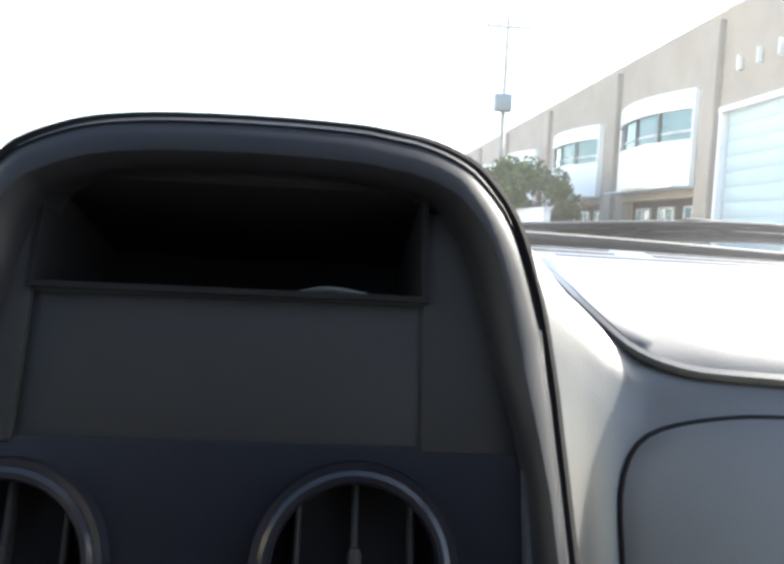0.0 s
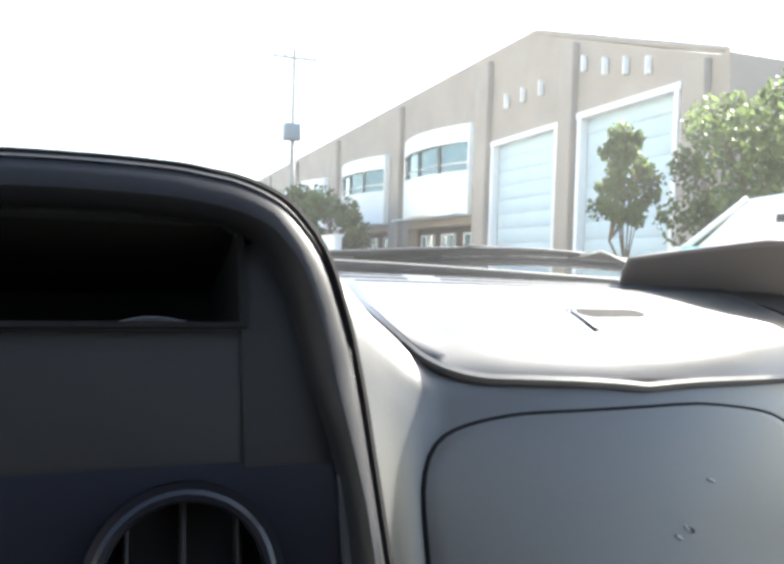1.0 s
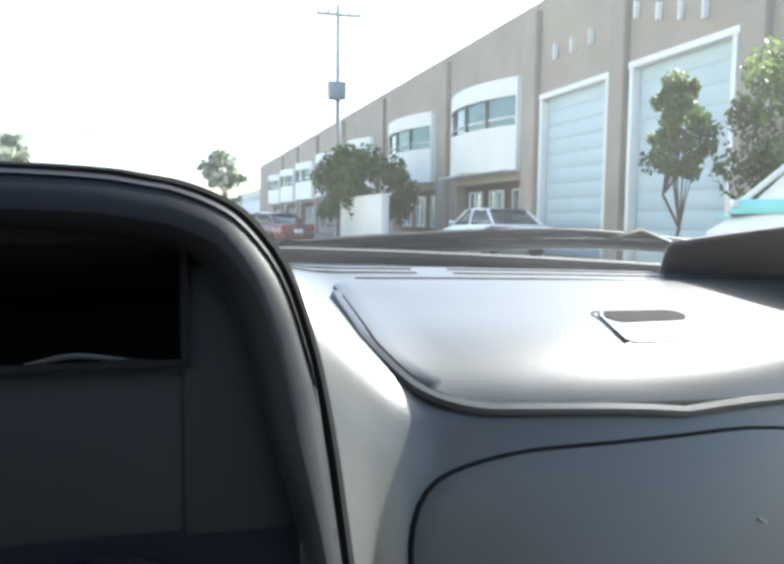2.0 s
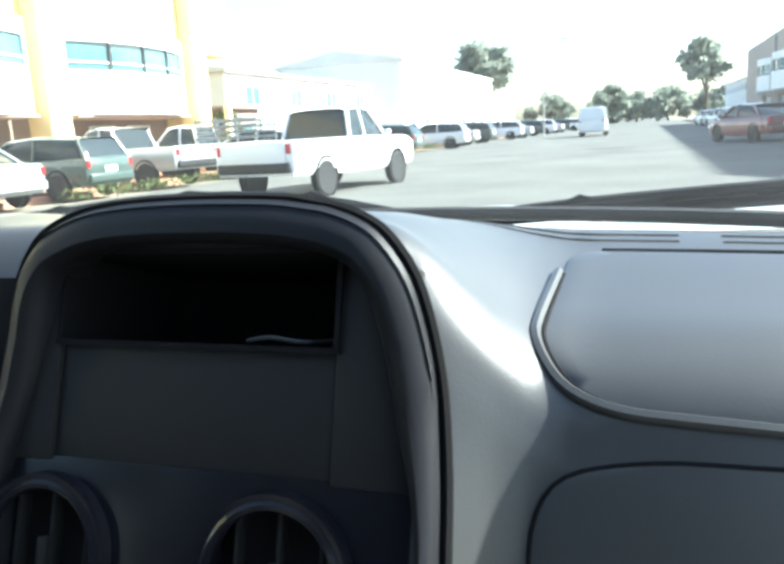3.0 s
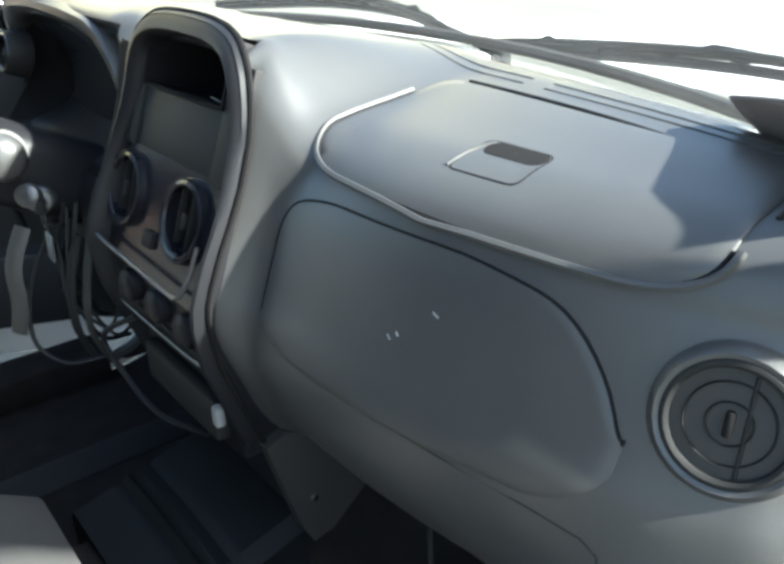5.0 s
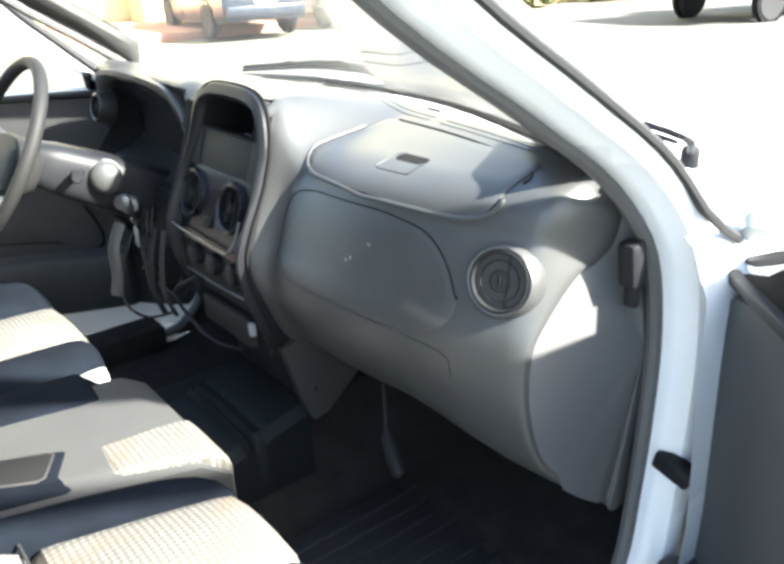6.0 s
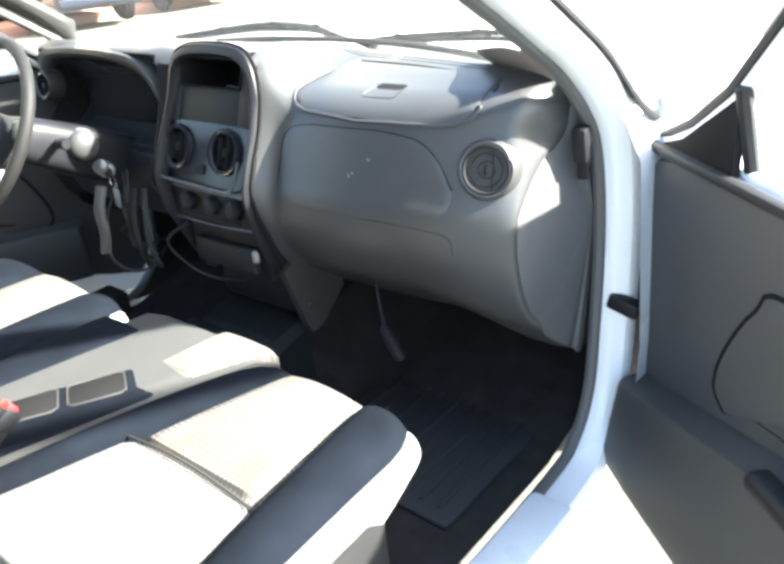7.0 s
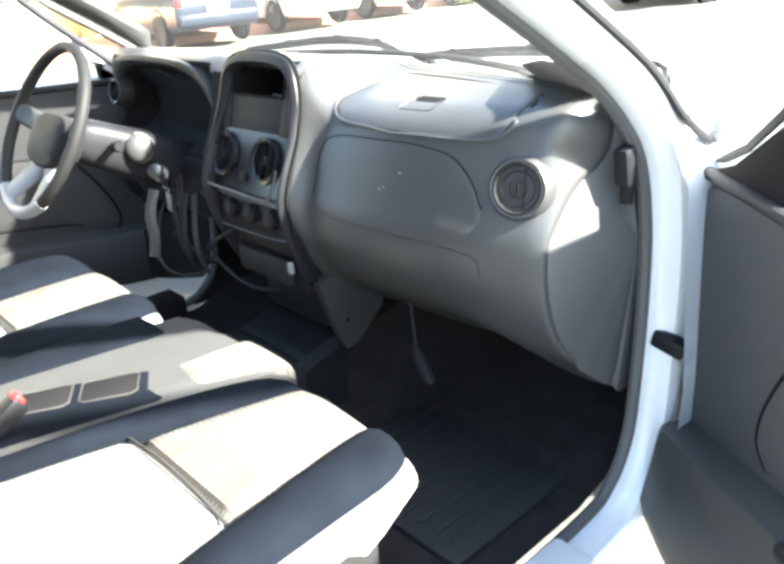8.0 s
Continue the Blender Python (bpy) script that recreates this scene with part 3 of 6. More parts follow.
def loop_on_dash(x0, x1, s0, s1, rad, n=9, upper=None):
    """A rounded outline on the dashboard's skin, as (x, s) pairs. rad: corner sizes in x and in s; upper: those of the upper corners."""
    pts = []
    up = upper or rad
    for cx, cs, a0, rad in ((x1 - rad[0], s1 - rad[1], 0, rad), (x0 + rad[0], s1 - rad[1], 90, rad), (x0 + up[0], s0 + up[1], 180, up), (x1 - up[0], s0 + up[1], 270, up)):
        for k in range(n):
            a = radians(a0 + 90 * k / (n - 1))
            pts.append((cx + rad[0] * math.cos(a), cs + rad[1] * math.sin(a)))
    full = []
    for a, b_ in zip(pts, pts[1:] + pts[:1]):
        m = max(1, int(max(abs(b_[0] - a[0]) / 0.02, abs(b_[1] - a[1]) / 0.35)))
        full += [(a[0] + (b_[0] - a[0]) * k / m, a[1] + (b_[1] - a[1]) * k / m) for k in range(m)]
    return full


def panel_on_dash(name, outline, lift, mat, parent, label="", skirt=0.004):
    """A slightly raised panel with rounded edges that follows the skin."""
    cx = sum(p[0] for p in outline) / len(outline)
    cs = sum(p[1] for p in outline) / len(outline)
    rows = []
    for k, h in ((1.0, -skirt), (1.0, lift * 0.6), (0.99, lift), (0.93, lift), (0.8, lift), (0.6, lift), (0.4, lift), (0.2, lift), (0.02, lift)):
        rows.append([dash(cx + (x - cx) * k, cs + (s - cs) * k) + dash_normal(cx + (x - cx) * k, cs + (s - cs) * k) * h for x, s in outline])
    return part(name, grid(bmesh.new(), rows, True, False), mat, parent, label)


def seam(name, outline, off, r, mat, parent, closed=True, grow=0.0):
    cx = sum(p[0] for p in outline) / len(outline)
    cs = sum(p[1] for p in outline) / len(outline)
    pts = []
    for x, s in outline:
        n = dash_normal(x, s)
        p = dash(x, s)
        if grow:
            p += (p - dash(cx, cs)).normalized() * grow
        pts.append(p + n * off)
    return part(name, tube(bmesh.new(), pts, r, closed, sides=6), mat, parent)


LID = [(x + 0.004 * max(0.0, (4.9 - s) / 2.5) ** 2 * (1 - step(0.2, 0.4, x)), s + 1.9 * (x - 0.47) * step(3.0, 5.5, s)) for x, s in loop_on_dash(0.199, 0.588, 2.05, 6.2, (0.065, 1.6), 15, (0.02, 0.3))]
lid = panel_on_dash("airbag_lid", LID, 0.0030, GREY, dashboard, "grey plastic lid of the upper tray")
OPEN = [p for p in LID if p[1] > (2.5 if p[0] < 0.4 else 4.4)]
cut = next(k for k in range(len(OPEN)) if OPEN[k][0] - OPEN[k - 1][0] > 0.1)
OPEN = OPEN[cut:] + OPEN[:cut]
seam("lid_gap", OPEN, 0.0012, 0.0023, DEEP, dashboard, False)
seam("lid_lip", OPEN, 0.0022, 0.0035, GREY, dashboard, False, grow=0.0050)
GLOVE = [(x, s + 1.5 * step(0.40, 0.575, x) * (1 - step(8.0, 10.0, s))) for x, s in loop_on_dash(0.200, 0.568, 7.0, 11.1, (0.06, 0.9), 13, (0.085, 1.9))]
panel_on_dash("glove_box_lid", GLOVE, 0.0012, GREY, dashboard, "grey plastic glove box lid, lightly scuffed")
TOPS = [p for p in GLOVE if p[1] < (10.5 if p[0] < 0.4 else 10.2)]
cut = next((k for k in range(1, len(TOPS)) if abs(TOPS[k][0] - TOPS[k - 1][0]) > 0.1), 0)
TOPS = TOPS[cut:] + TOPS[:cut]
seam("glove_gap", TOPS, 0.0003, 0.0015, DEEP, dashboard, False)

seam("lower_seam", [(0.24, 10.95), (0.305, 11.05), (0.375, 11.10), (0.445, 11.15), (0.52, 11.26), (0.560, 11.36), (0.572, 11.48), (0.575, 11.8)], 0.0, 0.0008, DARK, dashboard, False)

# latch in the lid: finger hole behind, flap before it
def lid_patch(name, x0, x1, s0, s1, lift, mat, parent, label="", rad=(0.006, 0.12)):
    return panel_on_dash(name, loop_on_dash(x0, x1, s0, s1, rad, 5), lift, mat, parent, label, 0.002)


lid_patch("latch", 0.359, 0.428, 3.38, 4.45, 0.0028, GREY, lid, "grey finger latch of the lid")
seam("latch_gap", loop_on_dash(0.359, 0.428, 3.38, 4.45, (0.008, 0.18), 5), 0.0024, 0.0011, DEEP, lid)
lid_patch("finger_hole", 0.366, 0.427, 3.38, 3.80, 0.0034, DEEP, lid, "dark finger hole", (0.010, 0.2))
seam("latch_lip", [(0.358, 4.40), (0.358, 4.15), (0.359, 3.9), (0.362, 3.62), (0.368, 3.43)], 0.0034, 0.0016, GREY, lid, False)

# defroster slot with its grille along the glass
for k, (xa, xb) in enumerate(((-0.60, -0.05), (0.0, 0.28), (0.31, 0.60))):
    for s in (1.42, 1.62):
        seam("defroster_slot", [(xa + (xb - xa) * j / 10, s) for j in range(11)], -0.0002, 0.0011, GREY_DIM, dashboard, False)
seam("top_crease", [(p.x, p.y) for p in smooth_line([(0.225, 1.95, 0), (0.30, 1.93, 0), (0.38, 1.93, 0), (0.46, 2.0, 0), (0.53, 2.2, 0), (0.575, 2.5, 0), (0.594, 2.95, 0), (0.596, 3.5, 0)], 3)], 0.0006, 0.0019, DARK, dashboard, False)
# scuffs on the glove box
for x, s, dx in ((0.371, 9.52, 0.004), (0.379, 9.42, 0.003), (0.408, 8.85, 0.006)):
    n = dash_normal(x, s)
    part("scuff", tube(bmesh.new(), [dash(x, s) + n * 0.0016, dash(x + dx, s + 0.06) + n * 0.0016], 0.0009, sides=6), LIGHT_CLOTH, dashboard, "pale scuff")


def round_vent(c, axis, r, housing, mat_ring, slats, parent, bulge=1.0, inside=None):
    """A round air outlet: housing, bright rim, dark throat and slats."""
    c, axis = Vector(c), Vector(axis).normalized()
    v = part("round_vent", turned(bmesh.new(), [(housing * 1.12, -0.030 * bulge), (housing * 1.08, -0.010 * bulge), (housing, 0.004), (r * 1.12, 0.010), (r * 1.04, 0.009), (r, 0.002), (r, -0.03)], c, axis, 36), mat_ring, parent, "round air vent")
    part("throat", turned(bmesh.new(), [(r * 0.99, -0.012 if inside is None else 0.0055), (r * 0.6, -0.013 if inside is None else 0.0045), (0.001, -0.013 if inside is None else 0.0045)], c, axis, 28), inside or DEEP, v)
    u = axis.orthogonal().normalized()
    if abs(u.z) > 0.7:
        u = axis.cross(u)
    w = Vector((0, 0, 1)) - axis * axis.z
    w.normalize()
    u = w.cross(axis)
    part("rim", tube(bmesh.new(), [c + axis * 0.007 + r * 0.97 * (math.cos(a) * u + math.sin(a) * w) for a in (2 * math.pi * k / 36 for k in range(36))], 0.0035, True, 8), BLACK_GLOSS if inside is None else DARK, v)
    rot = Matrix((u, axis, w)).transposed()
    for k in range(slats):
        t = (k - (slats - 1) / 2) / slats * 1.9
        half = r * math.sqrt(max(0.05, 1 - t * t)) * 0.95
        part("slat", boxed(c + u * (t * r if slats > 1 else r * 0.25) - axis * (0.006 if inside is None else -0.002), (0.003, 0.010, 2 * half), 0.0015, rot), DARK, v)
    part("hub", boxed(c + axis * (0.004 if inside is None else 0.006), (0.006, 0.007, r * 0.45), 0.0025, rot), DARK if inside is None else DEEP, v)
    return v


pv = round_vent((0.620, 0.046, 0.952), (0.30, -0.91, 0.28), 0.040, 0.050, GREY, 1, dashboard, 1.4, TRIM_LOW)
for r in (0.014, 0.027):
    part("ring", turned(bmesh.new(), [(r - 0.002, 0.003), (r, 0.0075), (r + 0.002, 0.003)], (0.620, 0.046, 0.952), (0.30, -0.91, 0.28), 28), DARK, pv)

# ---- centre console ----
console = thing("centre_console", (0.02, 0.0, 0.65), "black plastic centre console with empty radio bay", "console")


def bez_y(z):
    return float(np.interp(z, (0.68, 0.75, 0.82, 0.88, 0.91, 0.94, 0.97, 1.0, 1.04, 1.07, 1.10, 1.13, 1.16), (-0.040, -0.068, -0.092, -0.100, -0.090, -0.077, -0.061, -0.047, -0.032, -0.024, -0.018, -0.012, -0.006)))


def bez_outline():
    right = [(0.090, 1.138), (0.110, 1.131), (0.124, 1.121), (0.139, 1.10), (0.149, 1.07), (0.155, 1.04), (0.159, 1.0), (0.162, 0.94), (0.163, 0.89), (0.162, 0.82), (0.159, 0.75), (0.151, 0.692)]
    left = [(-0.118, 0.692), (-0.126, 0.75), (-0.131, 0.82), (-0.134, 0.89), (-0.135, 0.94), (-0.132, 1.0), (-0.128, 1.04), (-0.123, 1.07), (-0.117, 1.10), (-0.104, 1.121), (-0.088, 1.131), (-0.068, 1.138)]
    top = [(-0.045, 1.1415), (-0.02, 1.143), (0.01, 1.1435), (0.04, 1.143), (0.067, 1.1415)]
    bottom = [(0.11, 0.683), (0.06, 0.681), (0.02, 0.68), (-0.03, 0.681), (-0.08, 0.684)]
    return right + bottom + left + top


out2 = bez_outline()
out2 = [(p.x, p.y) for p in smooth_line([(x, z, 0) for x, z in [*out2[-2:], *out2, *out2[:2]]], 3)[6:-6]]
cen = Vector((0.01, 0.93))
rows = [[] for _ in range(9)]
for k in range(len(out2)):
    p, a, b_ = Vector(out2[k]), Vector(out2[k - 1]), Vector(out2[(k + 1) % len(out2)])
    d = (b_ - a).normalized()
    inn = Vector((-d.y, d.x))
    if inn.dot(cen - p) < 0:
        inn = -inn
    for j, (i_, dep) in enumerate(((-0.001, 0.045), (0.0, 0.02), (0.001, 0.008), (0.006, 0.001), (0.013, -0.001), (0.020, 0.003), (0.025, 0.012), (0.030, 0.026), (0.032, 0.04))):
        q = p + inn * i_ * (0.55 + 0.45 * step(0.97, 1.05, p.y))     # narrower beside the vents
        if j < 2:                            # the shoulder hides the back of the sleeve
            dep *= 1 - 0.65 * step(1.0, 1.06, p.y)
        if j == 0 and p.y < 0.80:
            dep = 0.075
        rows[j].append((q.x, bez_y(p.y) + dep, q.y + dep * 0.25))
part("bezel", grid(bmesh.new(), rows, True), BLACK, console, "black plastic bezel with soft sheen")
# gap between bezel and dashboard
part("bezel_gap", tube(bmesh.new(), [(x + (0.003 if x > 0.02 else -0.003), bez_y(z) + 0.016, z + 0.004) for x, z in out2], 0.003, True, 6), DEEP, console)

SLANT = Matrix(((1, 0, 0), (0, 0.944, 0.330), (0, -0.330, 0.944)))   # x, depth, up in the face's own frame


def face(u, v, d=0.0):
    """A place on the console's face: u to the right, v up from the radio bay's top edge, d deeper in."""
    return Vector((0.004 + u, 0.0, 1.115)) + SLANT @ Vector((0, d, 0)) + Vector((0, 0.330 * v, 0.944 * v))


# face: strips round the radio bay
def plate(u0, u1, v0, v1, d, t, mat, name, label="", bev=0.002, parent=console):
    c = face((u0 + u1) / 2, (v0 + v1) / 2, d + t / 2)
    return part(name, boxed(c, (u1 - u0, t, v1 - v0), bev, SLANT), mat, parent, label)


plate(-0.108, 0.104, 0.004, 0.016, 0.006, 0.02, DARK, "face_top")
plate(-0.124, -0.092, -0.125, 0.006, 0.006, 0.02, DARK, "face_side")
plate(0.092, 0.138, -0.125, -0.006, 0.008, 0.02, DARK, "face_side")
plate(-0.095, 0.095, -0.125, -0.052, 0.010, 0.02, DARK, "blank_panel", "dark grey blanking panel below the empty radio bay")
plate(-0.094, 0.094, -0.055, -0.051, 0.008, 0.02, BLACK, "bay_lip")
# the bay: five sides
for nm, c, s in (("bay_side", face(-0.093, -0.024, 0.07), (0.003, 0.13, 0.056)), ("bay_side", face(0.093, -0.024, 0.07), (0.003, 0.13, 0.056)), ("bay_ceiling", face(0, 0.004, 0.07), (0.19, 0.13, 0.003)),
             ("bay_floor", face(0, -0.052, 0.07), (0.19, 0.13, 0.003)), ("bay_back", face(0, -0.024, 0.135), (0.19, 0.003, 0.058))):
    part(nm, boxed(c, s, 0.0, SLANT), DEEP, console)
wire = bmesh.new()
tube(wire, smooth_line([face(0.025, -0.047, 0.03), face(0.045, -0.045, 0.02), face(0.065, -0.047, 0.022), face(0.078, -0.044, 0.05)], 5), 0.0013, sides=6)
cable_end = part("cable_end", wire, GREY_LOW)
tagged(cable_end, "dull silver cable end lying in the empty radio bay", "cable")
# lower face with two vents
AX = (0, -0.944, 0.33)
holed = bmesh.new()
for u, v, u0, u1 in ((0.063, -0.176, -0.0135, 0.143), (-0.090, -0.178, -0.134, -0.0135)):
    rows = [[], [], [], []]
    corners = [math.atan2(q - v, p - u) % (2 * math.pi) for p in (u0, u1) for q in (-0.262, -0.122)]
    for a in sorted([2 * math.pi * k / 48 for k in range(48)] + corners):   # from the round hole out to the panel's edge
        c, n_ = math.cos(a), math.sin(a)
        reach = min(((u1 - u) if c > 0 else (u - u0)) / max(1e-6, abs(c)), ((-0.122 - v) if n_ > 0 else (v + 0.262)) / max(1e-6, abs(n_)))
        for row, r, d in zip(rows, (0.044, 0.044, 0.047, max(0.048, reach)), (0.030, 0.012, 0.009, 0.009)):
            row.append(face(u + r * c, v + r * n_, d))
    grid(holed, rows, True)
part("vent_panel", holed, BLACK_GLOSS, console, "glossy black panel round the air vents")
for u, v in ((0.063, -0.176), (-0.090, -0.178)):
    round_vent(face(u, v, 0.010), AX, 0.041, 0.046, BLACK_GLOSS, 3, console, 0.5)
plate(-0.022, 0.000, -0.228, -0.208, 0.003, 0.012, DARK, "switch", "small dark rocker switch")
# silver lip below the vents
lipb = bmesh.new()
tube(lipb, smooth_line([face(-0.143, -0.20, -0.004), face(-0.138, -0.232, -0.006), face(-0.12, -0.246, -0.006), face(-0.02, -0.250, -0.006), face(0.08, -0.252, -0.006), face(0.102, -0.247, -0.005), face(0.111, -0.225, -0.003), face(0.114, -0.19, -0.002)], 4), 0.0026, sides=8)
part("lower_lip", lipb, WORN, console, "worn silver edge below the vents")
# lower console: recessed controls
low = bmesh.new()
box(low, (0.02, -0.02, 0.785), (0.25, 0.06, 0.215), 0.006)
part("lower_panel", low, BLACK, console)
part("ashtray_front", boxed((0.02, -0.058, 0.72), (0.19, 0.02, 0.055), 0.006), DARK, console, "dark ashtray front")
part("heater_panel", boxed((0.008, -0.060, 0.83), (0.27, 0.02, 0.085), 0.005), BLACK, console)
part("panel_edge", tube(bmesh.new(), smooth_line([(-0.122, -0.066, 0.800), (-0.118, -0.071, 0.791), (-0.05, -0.0715, 0.789), (0.06, -0.0715, 0.791), (0.134, -0.071, 0.796)], 4), 0.0024, sides=8), WORN, console, "worn lower edge of the heater panel")
for u in (-0.055, 0.02, 0.095):
    part("heater_knob", turned(bmesh.new(), [(0.021, 0.0), (0.020, 0.014), (0.015, 0.018), (0.001, 0.018)], (u, -0.070, 0.835), (0, -1, 0.1), 20), BLACK, console)
part("slider_slot", boxed((0.02, -0.071, 0.805), (0.16, 0.004, 0.006), 0.001), DARK, console)
part("lighter_plug", boxed((0.126, -0.068, 0.738), (0.014, 0.012, 0.026), 0.004), LIGHT_CLOTH, console, "white plastic plug end")
part("wire_loop", tube(bmesh.new(), smooth_line([(-0.08, -0.07, 0.78), (-0.13, -0.10, 0.74), (-0.10, -0.09, 0.69), (-0.02, -0.08, 0.665), (0.05, -0.05, 0.66)], 5), 0.004, sides=6), BLACK, console)
cover = bmesh.new()
rows = []
for k in range(25):
    t = k / 24
    y = 0.02 - 0.21 * t
    z = 0.555 - 0.05 * t + (0.006 * math.cos(t * 60) if 0.45 < t < 0.75 else 0)
    rows.append([(-0.13, y, 0.40), (-0.125, y, z - 0.02), (-0.11, y, z), (0.01, y, z + 0.006), (0.13, y, z), (0.148, y, z - 0.02), (0.152, y, 0.40)])
grid(cover, rows, False, True)
part("tunnel_cover", cover, TUNNEL, console, "dark ribbed rubber cover over the gearbox tunnel")
side_panel = prism(bmesh.new(), [(-0.035, 0.70), (-0.010, 0.71), (0.12, 0.66), (0.13, 0.60), (0.05, 0.535), (0.02, 0.53), (0.005, 0.56)], 0.148, 0.168)
part("side_bracket", side_panel, TRIM_LOW, console, "grey plastic bracket panel below the console")
part("screw", turned(bmesh.new(), [(0.006, 0.0), (0.005, 0.003), (0.001, 0.004)], (0.169, 0.022, 0.60), (1, 0, 0), 12), CHROME, console, "bright screw head")
part("centre_underside", boxed((0.02, 0.08, 0.62), (0.25, 0.16, 0.10), 0.02), BLACK, console)

cable = part("hanging_cable", tube(bmesh.new(), smooth_line([(0.322, 0.070, 0.680), (0.330, 0.066, 0.620), (0.345, 0.056, 0.572)], 4), 0.003, sides=6), RUBBER, dashboard, "thin black cable under the glove box")
part("connector", tube(bmesh.new(), [(0.342, 0.058, 0.580), (0.346, 0.056, 0.570), (0.372, 0.046, 0.545), (0.400, 0.036, 0.528), (0.404, 0.034, 0.525)], [0.004, 0.011, 0.013, 0.011, 0.004], sides=10, flat=0.7), DARK, cable, "dark grey plug hanging on its cable")

# ---- driver's side ----
cluster = thing("instrument_cluster", (-0.42, 0.07, 0.92), "dark instrument cluster under the dashboard hood", "instrument cluster")
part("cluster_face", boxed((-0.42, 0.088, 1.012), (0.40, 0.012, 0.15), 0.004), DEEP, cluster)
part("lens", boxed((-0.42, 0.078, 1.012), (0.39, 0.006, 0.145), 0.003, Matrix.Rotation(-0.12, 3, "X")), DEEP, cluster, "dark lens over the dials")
# the hood's soft brow: from the top of the dashboard round to an arched opening
ARCH = smooth_line([(-0.705, 0.030, 1.000), (-0.698, 0.020, 1.055), (-0.660, 0.014, 1.090), (-0.560, 0.010, 1.101), (-0.450, 0.010, 1.101), (-0.350, 0.010, 1.094), (-0.270, 0.010, 1.074), (-0.222, 0.012, 1.030), (-0.200, 0.014, 0.970), (-0.192, 0.016, 0.910)], 4)
BROW = smooth_line([(-0.722, 0.020, 1.010), (-0.716, 0.006, 1.070), (-0.676, 0.000, 1.112), (-0.560, -0.004, 1.124), (-0.450, -0.004, 1.124), (-0.355, -0.004, 1.120), (-0.265, -0.004, 1.108), (-0.205, -0.004, 1.060), (-0.176, -0.006, 0.985), (-0.168, -0.012, 0.912)], 4)
rows = [[b_ + Vector((0, 0.06, 0.006)) for b_ in BROW], [b_ + Vector((0, 0.02, 0.006)) for b_ in BROW], BROW, [b_.lerp(a, 0.5) + Vector((0, -0.006, 0)) for a, b_ in zip(ARCH, BROW)], ARCH, [a + Vector((0, 0.02, -0.004)) for a in ARCH], [a + Vector((0, 0.08, -0.008)) for a in ARCH]]
part("brow", grid(bmesh.new(), rows), GREY, dashboard, "grey rounded brow of the instrument hood")
# lining and knee panel are black too, carrying the same shade
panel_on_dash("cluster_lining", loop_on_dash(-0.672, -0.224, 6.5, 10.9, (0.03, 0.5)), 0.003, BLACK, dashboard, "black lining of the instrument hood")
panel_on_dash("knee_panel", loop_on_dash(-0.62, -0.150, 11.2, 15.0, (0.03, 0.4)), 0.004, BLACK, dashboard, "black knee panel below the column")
round_vent((-0.668, -0.012, 1.03), (0.05, -0.95, 0.2), 0.030, 0.036, DARK, 4, dashboard)

column = thing("steering_column", (-0.38, 0.05, 0.80), "grey plastic steering column with stalk and ignition key", "steering column")
ca, cb = Vector((-0.40, -0.27, 0.995)), Vector((-0.40, 0.10, 0.81))
rows = []
for t, a, b_ in ((0.0, 0.062, 0.060), (0.3, 0.064, 0.064), (0.6, 0.062, 0.060), (0.85, 0.056, 0.052), (0.95, 0.048, 0.044), (1.0, 0.03, 0.03)):
    c = cb + (ca - cb) * t
    up = Vector((0, 0.45, 0.89))
    rows.append([c + Vector((a * math.copysign(abs(math.cos(q)) ** 0.6, math.cos(q)), 0, 0)) + up * (b_ * math.copysign(abs(math.sin(q)) ** 0.6, math.sin(q))) for q in (2 * math.pi * k / 28 for k in range(28))])
part("shroud", grid(bmesh.new(), rows, True, True), BLACK, column, "dark grey plastic column shroud")
part("ignition_barrel", turned(bmesh.new(), [(0.020, -0.01), (0.020, 0.018), (0.016, 0.022), (0.001, 0.022)], (-0.340, -0.088, 0.872), (0.9, -0.4, 0.15), 20), WORN, column, "worn ignition lock")
key = part("key", boxed((-0.314, -0.10, 0.870), (0.03, 0.010, 0.024), 0.004), BLACK, column, "ignition key with ring")
part("key_ring", tube(bmesh.new(), [(-0.300 + 0.012 * math.cos(a), -0.10, 0.850 + 0.012 * math.sin(a)) for a in (2 * math.pi * k / 18 for k in range(18))], 0.0015, True, 6), CHROME, key)
for k, (dx, dy) in enumerate(((0, 0), (0.006, 0.008))):
    part("key_tag", boxed((-0.300 + dx, -0.10 + dy, 0.812 - 0.06 * k), (0.022, 0.005, (0.045, 0.13)[k]), 0.003, Matrix.Rotation(0.2 - 0.3 * k, 3, "Y")), (METAL_GREY, BLACK)[k], key)
stalk = tube(bmesh.new(), smooth_line([(-0.355, -0.17, 0.955), (-0.32, -0.19, 0.965), (-0.275, -0.205, 0.972), (-0.245, -0.21, 0.974)], 4), [0.009] * 9 + [0.012, 0.013, 0.013, 0.010], sides=12)
part("stalk", stalk, BLACK, column, "black wiper stalk")
